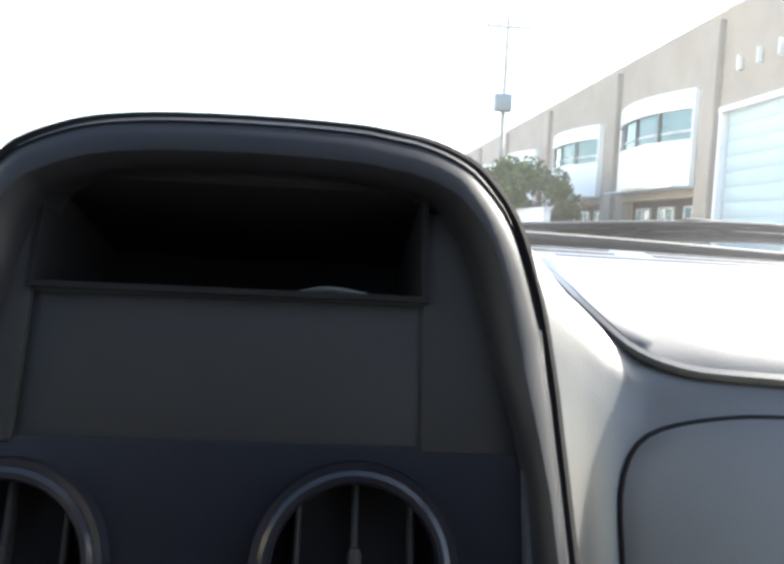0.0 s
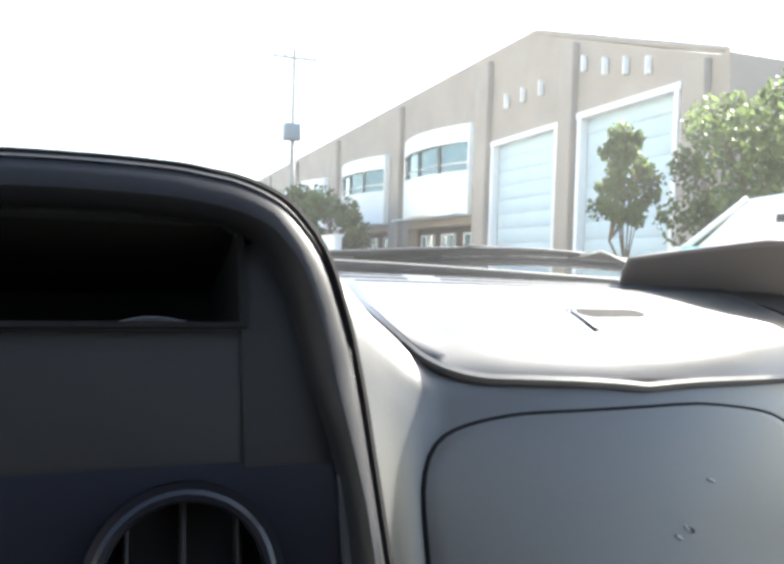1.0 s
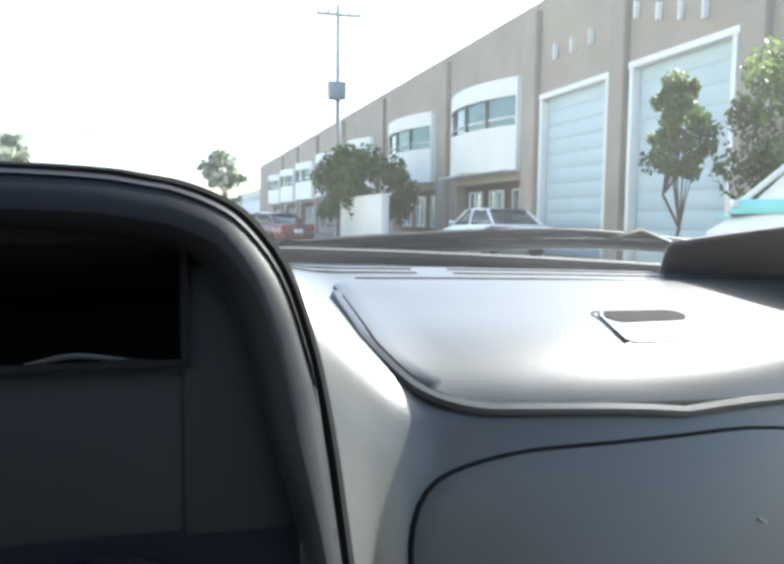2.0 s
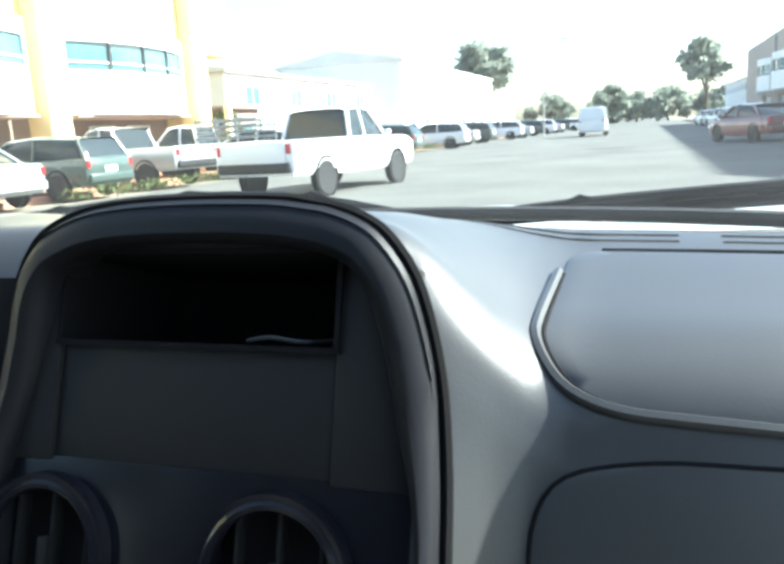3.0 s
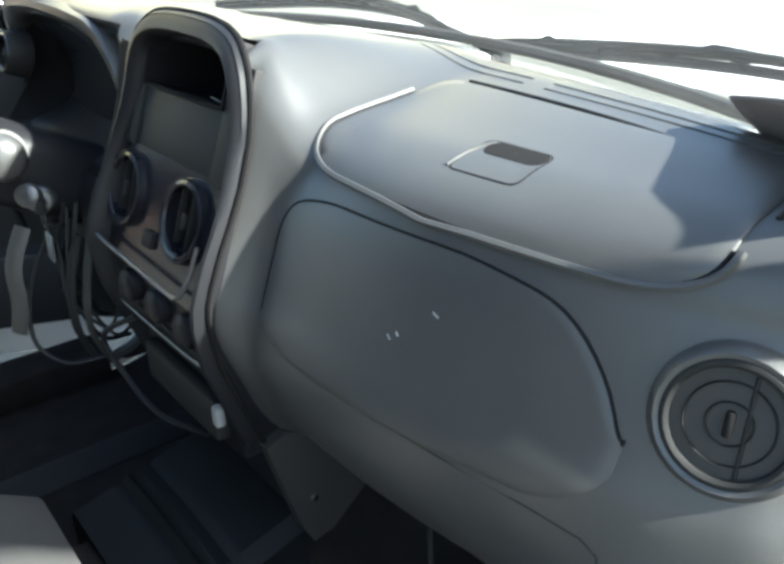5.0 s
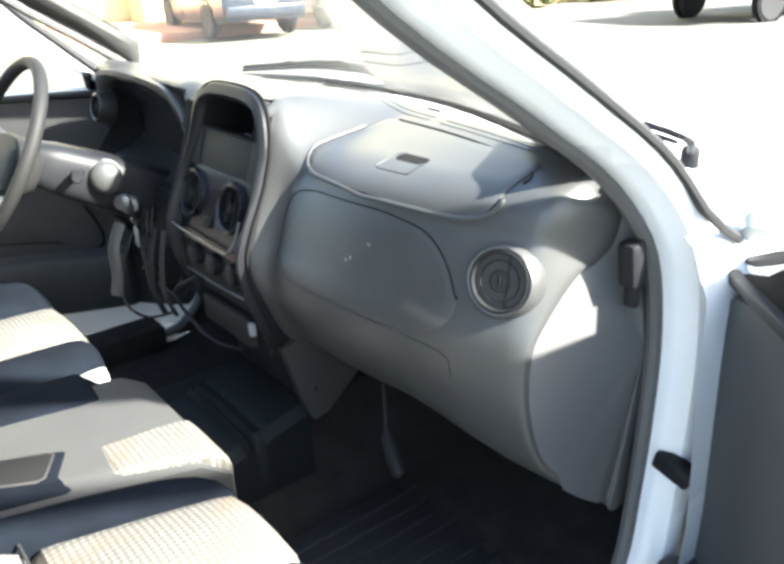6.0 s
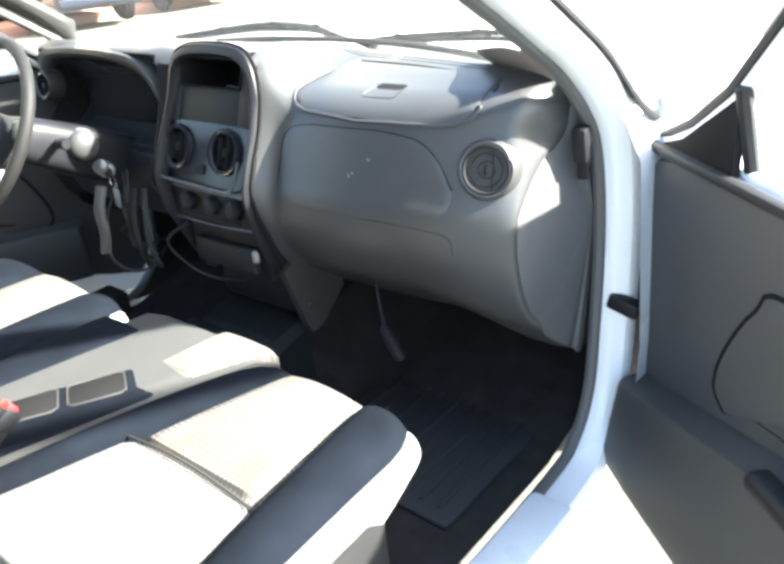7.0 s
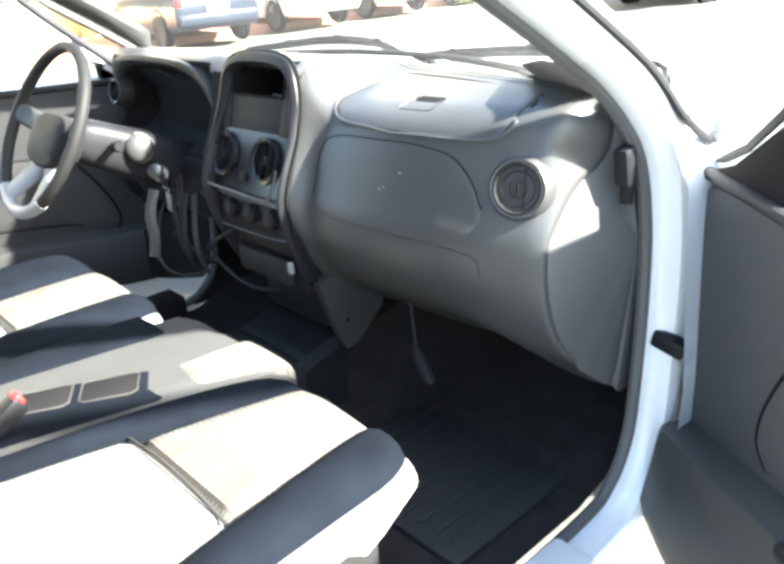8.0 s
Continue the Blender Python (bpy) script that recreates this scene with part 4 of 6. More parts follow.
for prof, mt, lb in (([(0.030, -0.035), (0.036, -0.02), (0.036, 0.004), (0.030, 0.006)], GREY_LOW, "worn pale grey switch collar"), ([(0.031, 0.002), (0.031, 0.016)], BLACK, ""),
                     ([(0.029, 0.013), (0.033, 0.014), (0.033, 0.026), (0.030, 0.034), (0.022, 0.040), (0.010, 0.043), (0.001, 0.044)], GREY, "pale grey end cap of the switch")):
    part("lock_collar", turned(bmesh.new(), prof, (-0.352, -0.125, 0.940), (0.96, -0.25, 0.08), 26), mt, column, lb)
part("lock_cap", turned(bmesh.new(), [(0.017, 0.0), (0.017, 0.014), (0.012, 0.018), (0.001, 0.018)], (-0.325, -0.105, 0.885), (0.75, -0.6, 0.2), 20), WORN, column, "worn metal lock cap")
for k, (dx, dy, r, mt) in enumerate(((0.0, 0.0, 0.0035, BLACK), (0.014, 0.012, 0.003, TRIM_LOW), (-0.014, 0.018, 0.004, BLACK), (0.022, -0.004, 0.0025, TRIM_LOW))):
    part("loose_wire", tube(bmesh.new(), smooth_line([(-0.335 + dx, -0.06 + dy, 0.86), (-0.325 + dx * 1.6, -0.085 + dy, 0.79 - 0.01 * k), (-0.335 - dx, -0.075 + dy, 0.71), (-0.315 + dx * 2, -0.05 + dy, 0.64 + 0.012 * k), (-0.33, 0.0 + dy, 0.62 + 0.02 * k)], 5), r, sides=6), mt, column)
for k, (line, w, mt) in enumerate((([(-0.300, -0.130, 0.850), (-0.292, -0.155, 0.800), (-0.284, -0.160, 0.745), (-0.290, -0.168, 0.700)], 0.012, GREY_DIM), ([(-0.270, -0.070, 0.830), (-0.262, -0.092, 0.770), (-0.258, -0.098, 0.700), (-0.270, -0.075, 0.630)], 0.007, DARK),
                                   ([(-0.245, -0.060, 0.830), (-0.232, -0.080, 0.770), (-0.230, -0.086, 0.700), (-0.250, -0.060, 0.630)], 0.006, TRIM_LOW), ([(-0.310, -0.090, 0.840), (-0.318, -0.130, 0.760), (-0.300, -0.150, 0.680), (-0.270, -0.120, 0.640), (-0.250, -0.060, 0.640)], 0.0035, BLACK))):
    part("harness_strap", tube(bmesh.new(), smooth_line(line, 5), w, sides=8, flat=0.35 if k < 3 else 1.0), mt, column, "worn grey strap of the loose wiring" if k < 3 else "")
part("lower_shaft", tube(bmesh.new(), [(-0.38, 0.06, 0.80), (-0.37, 0.22, 0.55), (-0.36, 0.38, 0.42)], 0.018, sides=10), METAL_GREY, column)

wheel = thing("steering_wheel", (-0.385, -0.30, 1.02), "grey two-tone steering wheel with thick rim", "steering wheel")
WN = Vector((0, -0.86, 0.51)).normalized()
WU = Vector((0, 0.51, 0.86)).normalized()
WC = Vector((-0.402, -0.305, 1.015))
rim = [WC + 0.186 * (math.cos(a) * Vector((1, 0, 0)) + math.sin(a) * WU) for a in (2 * math.pi * k / 56 for k in range(56))]
part("rim", tube(bmesh.new(), rim, 0.0130, True, 12), DARK, wheel, "dark grey padded rim")
hub = []
for h, k in ((-0.045, 0.75), (-0.02, 0.98), (0.0, 1.0), (0.012, 0.9), (0.018, 0.6), (0.019, 0.05)):
    hub.append([WC - WN * 0.02 - WU * 0.018 + WN * h + k * (0.098 * math.copysign(abs(math.cos(a)) ** 0.7, math.cos(a)) * Vector((1, 0, 0)) + 0.062 * math.copysign(abs(math.sin(a)) ** 0.7, math.sin(a)) * WU) for a in (2 * math.pi * j / 32 for j in range(32))])
part("hub", grid(bmesh.new(), hub, True, True), DARK, wheel, "dark grey horn pad")
part("rim_cover", tube(bmesh.new(), [WC + 0.186 * (math.cos(a) * Vector((1, 0, 0)) + math.sin(a) * WU) for a in (radians(-128 + 4 * k) for k in range(20))], 0.0142, sides=12), PALE_PLASTIC, wheel, "pale grey lower part of the rim")
for a0 in (radians(8), radians(172), radians(-62), radians(-118)):
    d = math.cos(a0) * Vector((1, 0, 0)) + math.sin(a0) * WU
    t = WN.cross(d)
    pts = [(0.06, -0.03), (0.10, -0.028), (0.15, -0.012), (0.182, 0.0)]
    rows = []
    for r, h in pts:
        wdt = 0.024 if abs(math.sin(a0)) < 0.5 else 0.036 - 0.006 * abs(r - 0.11) / 0.07
        c = WC + d * r + WN * h
        rows.append([c + t * wdt * x_ + WN * y_ for x_, y_ in ((-1, 0), (-0.7, 0.008), (0, 0.010), (0.7, 0.008), (1, 0), (0.7, -0.008), (0, -0.010), (-0.7, -0.008))])
    part("spoke", grid(bmesh.new(), rows, True, True), GREY_DIM if abs(math.sin(a0)) < 0.5 else PALE_PLASTIC, wheel, "grey plastic spoke" if abs(math.sin(a0)) < 0.5 else "broad pale grey lower spoke")

# pedals in the footwell
for x in (-0.20, -0.33, -0.46):
    pd = thing("pedal", (x, 0.27, 0.44), "black rubber-faced foot pedal", "pedal", "pedals")
    part("pad", boxed((x, 0.24, 0.50), (0.055, 0.012, 0.07), 0.005, Matrix.Rotation(-0.5, 3, "X")), RUBBER, pd)
    part("pedal_arm", tube(bmesh.new(), [(x, 0.255, 0.51), (x, 0.32, 0.62), (x, 0.38, 0.75)], 0.008, sides=8), METAL_GREY, pd)

# ---- seats ----
def cushion(name, x0, x1, y0, y1, z0, z1, mat, parent, crown=0.018, front=0.05, label="", side=0.012, tuck=0.0, corner=0.0):
    """A padded block: crowned top, rounded front and edges, sides drawn in by tuck at the base, one front corner rounded by corner (sign: which side); x0, x1: one place, or those at front and rear."""
    xs0, xs1 = (x if isinstance(x, tuple) else (x, x) for x in (x0, x1))
    rows = []
    ny, nx = 14, 14
    for k in range(ny + 1):
        v = (k / ny) ** (1.7 if corner else 1.0)
        y = y1 + (y0 - y1) * v
        x0, x1 = xs0[0] + (xs0[1] - xs0[0]) * v, xs1[0] + (xs1[1] - xs1[0]) * v
        cut = max(0.0, 1 - (y1 - y) / abs(corner)) if corner else 0.0
        cut = abs(corner) * (1 - math.sqrt(1 - cut * cut)) * 0.8
        cut = math.copysign(cut, corner)
        if abs(x1 - x0) < 0.06:              # a narrow strip bends as a whole
            x0, x1 = x0 - cut, x1 - cut
        elif corner > 0:
            x1 -= cut
        elif corner < 0:
            x0 -= cut
        row = []
        for j in range(nx + 1):
            u = j / nx
            x = x0 + (x1 - x0) * u
            ex = min(u, 1 - u) * (x1 - x0) / side
            ey = min(v, 1 - v) * (y1 - y0) / front
            drop = 0
            if ex < 1:
                drop += side * (1 - math.sqrt(max(0, 1 - (1 - ex) ** 2)))
            if ey < 1:
                drop += front * 0.7 * (1 - math.sqrt(max(0, 1 - (1 - ey) ** 2)))
            row.append(Vector((x, y, z1 + crown * math.sin(math.pi * u) * math.sin(math.pi * min(1, v + 0.15)) - drop)))
        rows.append(row)
    bm = grid(bmesh.new(), rows)
    # skirt down to the base
    ring = [rows[0][j] for j in range(nx + 1)] + [rows[k][nx] for k in range(1, ny + 1)] + [rows[ny][j] for j in range(nx - 1, -1, -1)] + [rows[k][0] for k in range(ny - 1, 0, -1)]
    cx = (xs0[0] + xs1[0]) / 2
    strip = corner and abs(xs1[0] - xs0[0]) < 0.06

    def drawn_in(p, t, z):
        side_of = corner if strip else p.x - cx
        lift = 0.05 * max(0.0, 1 - (y1 - p.y) / 0.12) if corner else 0.0
        return Vector((p.x - math.copysign(t, side_of), p.y - 0.6 * t * (p.y > -0.4), z + lift))
    grid(bm, [ring, [drawn_in(p, tuck * 0.3, z1 + (z0 - z1) * 0.5) if not corner else drawn_in(p, tuck * 0.3, z0 + (p.z - z0) * 0.45 - 0.02 * (p.y > -0.4)) for p in ring], [drawn_in(p, tuck, z0) for p in ring]], True)
    return part(name, bm, mat, parent, label)


def seat(left, right, outer, label):
    """One seat of the cab: woven insert that widens to the rear between navy bolsters, light sides, sloped backrest.
    left, right: edges of the insert at front, seam and rear; outer: the bolsters' outer edges at front and rear."""
    cx = (left[0] + right[0]) / 2
    s = thing("seat", (cx, -0.5, 0.36), label, "seat", "cab seats")
    cushion("front_insert", left[:2], right[:2], -0.531, -0.264, 0.58, 0.678, INSERT, s, 0.014, 0.035, "cream woven cloth front panel")
    cushion("rear_insert", left[1:], right[1:], -0.80, -0.533, 0.58, 0.684, PALE, s, 0.014, 0.012, "pale cream cloth rear panel")
    part("seam", tube(bmesh.new(), smooth_line([(left[1] + (right[1] - left[1]) * k / 6, -0.5325, 0.679 + 0.014 * math.sin(math.pi * k / 6)) for k in range(7)], 3), 0.0022, sides=6), TRIM_LOW, s, "sewn seam across the cushion")
    ends = ((left[0], left[2], outer[0]), (right[0], right[2], outer[1]))
    for f_, r_, (of, orr) in ends:
        lo, hi = ((of, orr), (f_, r_)) if of < f_ else ((f_, r_), (of, orr))
        cushion("side_bolster", lo, hi, -0.80, -0.268, 0.61, 0.682, NAVY, s, 0.018, 0.04, "navy cloth bolster", 0.03, 0.05, 0.09 if of > f_ else -0.09)
    for (of, orr), sg in ((outer[0], -1), (outer[1], 1)):
        a, b_ = (of - 0.020 * sg, orr - 0.020 * sg), (of + 0.018 * sg, orr + 0.010 * sg)
        cushion("side_facing", *((a, b_) if sg > 0 else (b_, a)), -0.79, -0.270, 0.597, 0.672, LIGHT_CLOTH, s, 0.004, 0.05, "light grey cloth side", 0.022, 0.045, 0.09 * sg)
    part("seat_base", boxed((cx, -0.56, 0.475), (0.33, 0.46, 0.25), 0.03), DARK, s, "dark plastic seat base")
    lean = Matrix.Rotation(radians(-14), 3, "X")
    w = 0.125
    for u0, u1, mat, nm in ((-w, w, INSERT, "back_insert"), (-w - 0.10, -w, NAVY, "back_bolster"), (w, w + 0.10, NAVY, "back_bolster")):
        part(nm, boxed((cx + (u0 + u1) / 2, -0.93 + (0.012 if mat is NAVY else 0), 0.99), (u1 - u0, 0.15, 0.62), 0.035, lean, 4), mat, s)
    part("back_piping", boxed((cx, -0.765, 0.705), (0.44, 0.035, 0.05), 0.015, lean, 3), LIGHT_CLOTH, s, "light grey piping along the backrest")
    return s


seat((0.436, 0.350, 0.272), (0.584, 0.622, 0.660), ((0.368, 0.196), (0.716, 0.742)), "cream and navy cloth passenger seat, lit by the sun")
# narrow insert and broad navy sides stand for part of the seat's shade
seat((-0.385, -0.405, -0.420), (-0.190, -0.192, -0.195), ((-0.600, -0.600), (-0.030, -0.060)), "cream and navy cloth driver seat, navy widened for shade")
# middle seat with its tray
mid = thing("centre_seat_tray", (0.09, -0.5, 0.46), "grey cloth centre seat with dark storage tray", "centre seat")
cushion("centre_cushion", (0.02, -0.03), (0.366, 0.196), -0.80, -0.246, 0.50, 0.688, SHADED_CLOTH, mid, 0.004, 0.035, "light grey cloth cushion, coloured as in shade", 0.012)
# navy bolster drawn wide: part of its width is shade
cushion("centre_bolster", (-0.034, -0.064), (0.115, 0.01), -0.80, -0.305, 0.50, 0.692, NAVY, mid, 0.008, 0.05, "navy cloth bolster", 0.02)
cushion("front_patch", (0.238, 0.222), (0.362, 0.300), -0.405, -0.242, 0.55, 0.6925, INSERT, mid, 0.003, 0.03, "cream woven patch", 0.008)
TURN = Matrix.Rotation(-0.50, 3, "Z")
tray = part("tray", boxed((0.182, -0.545, 0.6785), (0.082, 0.235, 0.030), 0.008, TURN), NAVY, mid, "dark plastic storage tray")
for along in (0.055, -0.050):
    c = Vector((0.182 + 0.479 * along, -0.545 + 0.878 * along, 0.6925))
    part("cup_recess", boxed(c, (0.064, 0.086, 0.004), 0.0015, TURN), DEEP, tray)
    part("recess_rim", tube(bmesh.new(), [c + TURN @ Vector((a * 0.034, b_ * 0.045, 0.0015)) for a, b_ in ((-1, -0.8), (-0.8, -1), (0.8, -1), (1, -0.8), (1, 0.8), (0.8, 1), (-0.8, 1), (-1, 0.8))], 0.0018, True, 6), TRIM_LOW, tray)
cushion("tray_surround", (0.262, 0.070), (0.300, 0.190), -0.80, -0.430, 0.50, 0.6895, NAVY, mid, 0.003, 0.02, "navy cloth beside the tray", 0.008)
part("centre_back", boxed((0.06, -0.94, 0.98), (0.22, 0.13, 0.55), 0.035, Matrix.Rotation(radians(-14), 3, "X"), 4), NAVY, mid)
buckle = thing("seat_belt_buckle", (0.215, -0.66, 0.68), "black seat belt buckle with red button", "seat belt buckle")
part("buckle_body", boxed((0.215, -0.655, 0.722), (0.032, 0.060, 0.030), 0.006, Matrix.Rotation(0.5, 3, "X")), BLACK, buckle)
part("red_button", boxed((0.215, -0.632, 0.742), (0.024, 0.012, 0.018), 0.003, Matrix.Rotation(0.5, 3, "X")), RED, buckle, "red release button")
part("webbing", boxed((0.225, -0.70, 0.70), (0.03, 0.10, 0.004), 0.001, Matrix.Rotation(0.4, 3, "X")), DARK, buckle)

# ---- doors ----
def door(sx, hinge, open_deg, label, bare=False):
    """A cab door: outer skin, trim panel with armrest and pull, window frame and glass. Built closed, turned on its hinge."""
    d = thing("cab_door", (0, 0, 0), label, "truck door", "cab doors")
    length, z0, zb = 1.08, 0.34, 1.04 if bare else 0.955
    def P(out, back, z):
        return Vector((out, -back, z))
    # frame line of the window, like the pillar (back, z)
    fr = [(0.012, 0.70), (0.006, 0.80), (0.012, 0.89), (0.045, 0.950), (0.13, 0.990), (0.24, 1.064), (0.40, 1.215), (0.58, 1.410), (0.68, 1.535), (0.78, 1.575), (1.04, 1.575), (1.06, 1.5), (1.07, zb)]
    shell = [(0.012, 0.62), (0.004, 0.75), (0.0, 0.90), (0.0, zb), (length, zb), (length, 0.42), (length - 0.05, z0), (0.12, z0), (0.06, 0.38), (0.025, 0.49)]
    parts = []
    parts.append(part("outer_skin", prism(bmesh.new(), [(-b_, z) for b_, z in shell], 0.052, 0.072), WHITE_PAINT, d, "white painted outer skin"))
    parts.append(part("door_edge", tube(bmesh.new(), [P(0.045, b_, z) for b_, z in shell], 0.010, True, 8), WHITE_PAINT, d))
    trim = [(0.030, 0.62), (0.022, 0.75), (0.020, 0.85), (0.036, zb - 0.055), (0.07, zb - 0.022), (0.12, zb - 0.010), (length - 0.02, zb - 0.01), (length - 0.02, 0.42), (length - 0.06, z0 + 0.02), (0.18, z0 + 0.02), (0.095, 0.40), (0.05, 0.50)]
    if bare:                                 # painted steel shows below the trim
        trim = trim[:7] + [(length - 0.02, 0.46), (0.30, 0.436), (0.18, 0.405), (0.10, 0.392), (0.05, 0.45)]
    parts.append(part("inner_steel", prism(bmesh.new(), [(-(0.55 + (b_ - 0.55) * 0.985), 0.66 + (z - 0.66) * 0.985) for b_, z in shell], 0.028, 0.052), WHITE_PAINT, d, "white painted inner steel"))
    bm = bmesh.new()
    cx, cz = 0.55, 0.66
    rows = [[P(o, cx + (b_ - cx) * k, cz + (z - cz) * k) for b_, z in trim] for k, o in ((1.0, 0.05), (1.0, 0.020), (0.985, 0.008), (0.9, 0.004), (0.5, 0.002), (0.02, 0.0))]
    grid(bm, rows, True)
    parts.append(part("trim_panel", bm, DOOR_SHADED if bare else DOOR_GREY, d, "grey plastic door trim"))
    # sunken field with rounded outline, armrest or pocket, and pull
    outline = [(0.335, 0.60, 0), (0.305, 0.63, 0), (0.32, 0.70, 0), (0.38, 0.80, 0), (0.46, 0.845, 0), (0.95, 0.85, 0), (1.0, 0.80, 0), (1.0, 0.70, 0), (0.94, 0.665, 0), (0.46, 0.645, 0), (0.335, 0.60, 0)]
    field = [(p.x, p.y) for p in smooth_line(outline, 4)[:-1]]
    parts.append(part("field_groove", tube(bmesh.new(), [P(0.001, b_, z) for b_, z in field], 0.004, True, 6), DEEP, d))
    zc = 0.75
    rows = [[P(o, 0.65 + (b_ - 0.65) * k, zc + (z - zc) * k) for b_, z in field] for k, o in ((0.985, 0.006), (0.98, -0.003), (0.9, -0.006), (0.5, -0.006), (0.02, -0.006))]
    parts.append(part("field", grid(bmesh.new(), rows, True), DOOR_SHADED if bare else DOOR_GREY, d))
    rows = []
    if bare:
        for b_, dep in ((0.232, 0.0), (0.236, 0.045), (0.25, 0.060), (0.60, 0.066), (0.90, 0.06), (0.92, 0.0)):
            rows.append([P(0.006 - (dep + 0.006) * q, b_, 0.44 + 0.165 * r) for q, r in ((0, 1.04), (0.9, 1.0), (1, 0.94), (1, 0.1), (0.9, 0.02), (0, 0))])
        parts.append(part("armrest", grid(bmesh.new(), rows, False), DOOR_SHADED, d, "grey moulded armrest"))
    else:                                    # moulded pocket whose top climbs into the armrest
        for b_, dep in ((0.070, 0.0), (0.074, 0.030), (0.085, 0.050), (0.11, 0.060), (0.20, 0.064), (0.35, 0.066), (0.50, 0.066), (0.70, 0.066), (0.90, 0.06), (1.0, 0.045), (1.02, 0.0)):
            top = 0.515 + 0.25 * (min(b_, 0.52) - 0.1)
            low = 0.332
            rows.append([P(0.006 - (dep + 0.006) * q, b_, low + (top - low) * r) for q, r in ((0, 1.03), (0.5, 1.015), (0.9, 1.0), (1, 0.94), (1.2, 0.6), (1.4, 0.25), (1.3, 0.05), (0, 0))])
        parts.append(part("door_pocket", grid(bmesh.new(), rows, False), GREY_DIM, d, "grey moulded door pocket and armrest"))
        parts.append(part("inner_handle", boxed(P(-0.062, 0.56, 0.622), (0.040, 0.12, 0.034), 0.012, None, 3), BLACK, d, "black inner door handle"))
    parts.append(part("belt_seal", boxed(P(0.012, length / 2 + 0.02, zb - 0.004), (0.020, length - 0.06, 0.016), 0.005), RUBBER, d))
    # window frame
    outer = [P(0.056 - 0.16 * max(0, z - 1.0), b_, z) for b_, z in fr]
    parts.append(part("window_frame", tube(bmesh.new(), outer, 0.019, sides=8), WHITE_PAINT, d, "white window frame"))
    parts.append(part("frame_seal", tube(bmesh.new(), [p + Vector((-0.010, 0.018, 0.006)) for p in outer], 0.011, sides=8), RUBBER, d, "black frame seal"))
    sail = prism(bmesh.new(), [(-0.060, zb), (-0.268, zb), (-0.268, 1.074), (-0.25, 1.062), (-0.13, 0.980)], 0.018, 0.030)
    parts.append(part("sail_panel", sail, DEEP, d, "dark plastic corner panel of the window"))
    parts.append(part("quarter_bar", tube(bmesh.new(), [P(0.05, 0.27, zb), P(0.02, 0.27, 1.086)], 0.012, sides=8), RUBBER, d))
    rows = [[(p.x, p.y, p.z) for p in outer], [(0.05, -0.5 + (p.y + 0.5) * 0.02, zb + 0.2) for p in outer]]
    g = part("door_glass", grid(bmesh.new(), rows, True), SCREEN, d)
    g.visible_shadow = False
    parts.append(g)
    parts.append(part("mirror_foot", turned(bmesh.new(), [(0.022, -0.01), (0.020, 0.012), (0.012, 0.02), (0.001, 0.022)], P(0.045, 0.030, 1.005), (0.3, 0.6, 0.7), 16), METAL_GREY, d, "dull metal mirror mount"))
    d.matrix_basis = Matrix.Translation(hinge) @ Matrix.Diagonal((sx, 1, 1, 1)) @ Matrix.Rotation(radians(open_deg), 4, "Z")
    return d


right_door = door(1, (0.757, 0.298, 0.0), 50, "grey trimmed white truck door standing wide open")
left_door = door(-1, (-0.745, 0.275, 0.0), 24, "grey trimmed white driver door, standing ajar", True)
chk = thing("door_check", (0.75, 0.25, 0.63), "black door check strap between frame and door", "door check")
part("strap", boxed((0.782, 0.240, 0.655), (0.060, 0.030, 0.030), 0.006, Matrix.Rotation(0.25, 3, "Y")), BLACK, chk)


# ---- outside: ground ----
tagged(part("ground", boxed((0, 0, -0.56), (4000, 4000, 1.0)), EARTH), "dry pale ground reaching the horizon", "ground", kind="structure")
tagged(part("road", boxed((-2.6, 180, -0.05), (18.6, 640, 0.1)), ASPHALT), "sun-bleached grey asphalt road", "road", kind="structure")
RED_PAVE = material("red_paving", (0.42, 0.22, 0.15), 0.9, var=0.12, scale=1.2, fine=30, bump=0.3, spec=0.2)
tagged(part("pavement", boxed((-16.3, 60, -0.02), (5.0, 240, 0.26), 0.03), RED_PAVE), "reddish paved strip before the yellow building", "pavement", kind="structure")
tagged(part("pavement", boxed((10.0, 60, -0.02), (4.4, 240, 0.28), 0.03), CONCRETE), "pale concrete pavement before the warehouse", "pavement", kind="structure")
tagged(part("kerb", boxed((7.55, 60, 0.0), (0.25, 240, 0.30), 0.03), CONCRETE), "pale concrete kerb", "kerb", kind="structure")


# ---- vehicles ----
def rounded(hw, z0, z1, lean=0.0, r=0.12):
    """Half-round section of a body as (x, z), from one side over the top to the other."""
    pts = [(hw * 0.93, z0), (hw, z0 + 0.12), (hw, z0 + (z1 - z0) * 0.55), (hw * (1 - lean * 0.6), z1 - r * 0.6), (hw * (1 - lean) - r * 0.4, z1 - r * 0.12), (hw * (1 - lean) - r, z1)]
    return pts + [(0, z1 + 0.015)] + [(-x, z) for x, z in reversed(pts)]


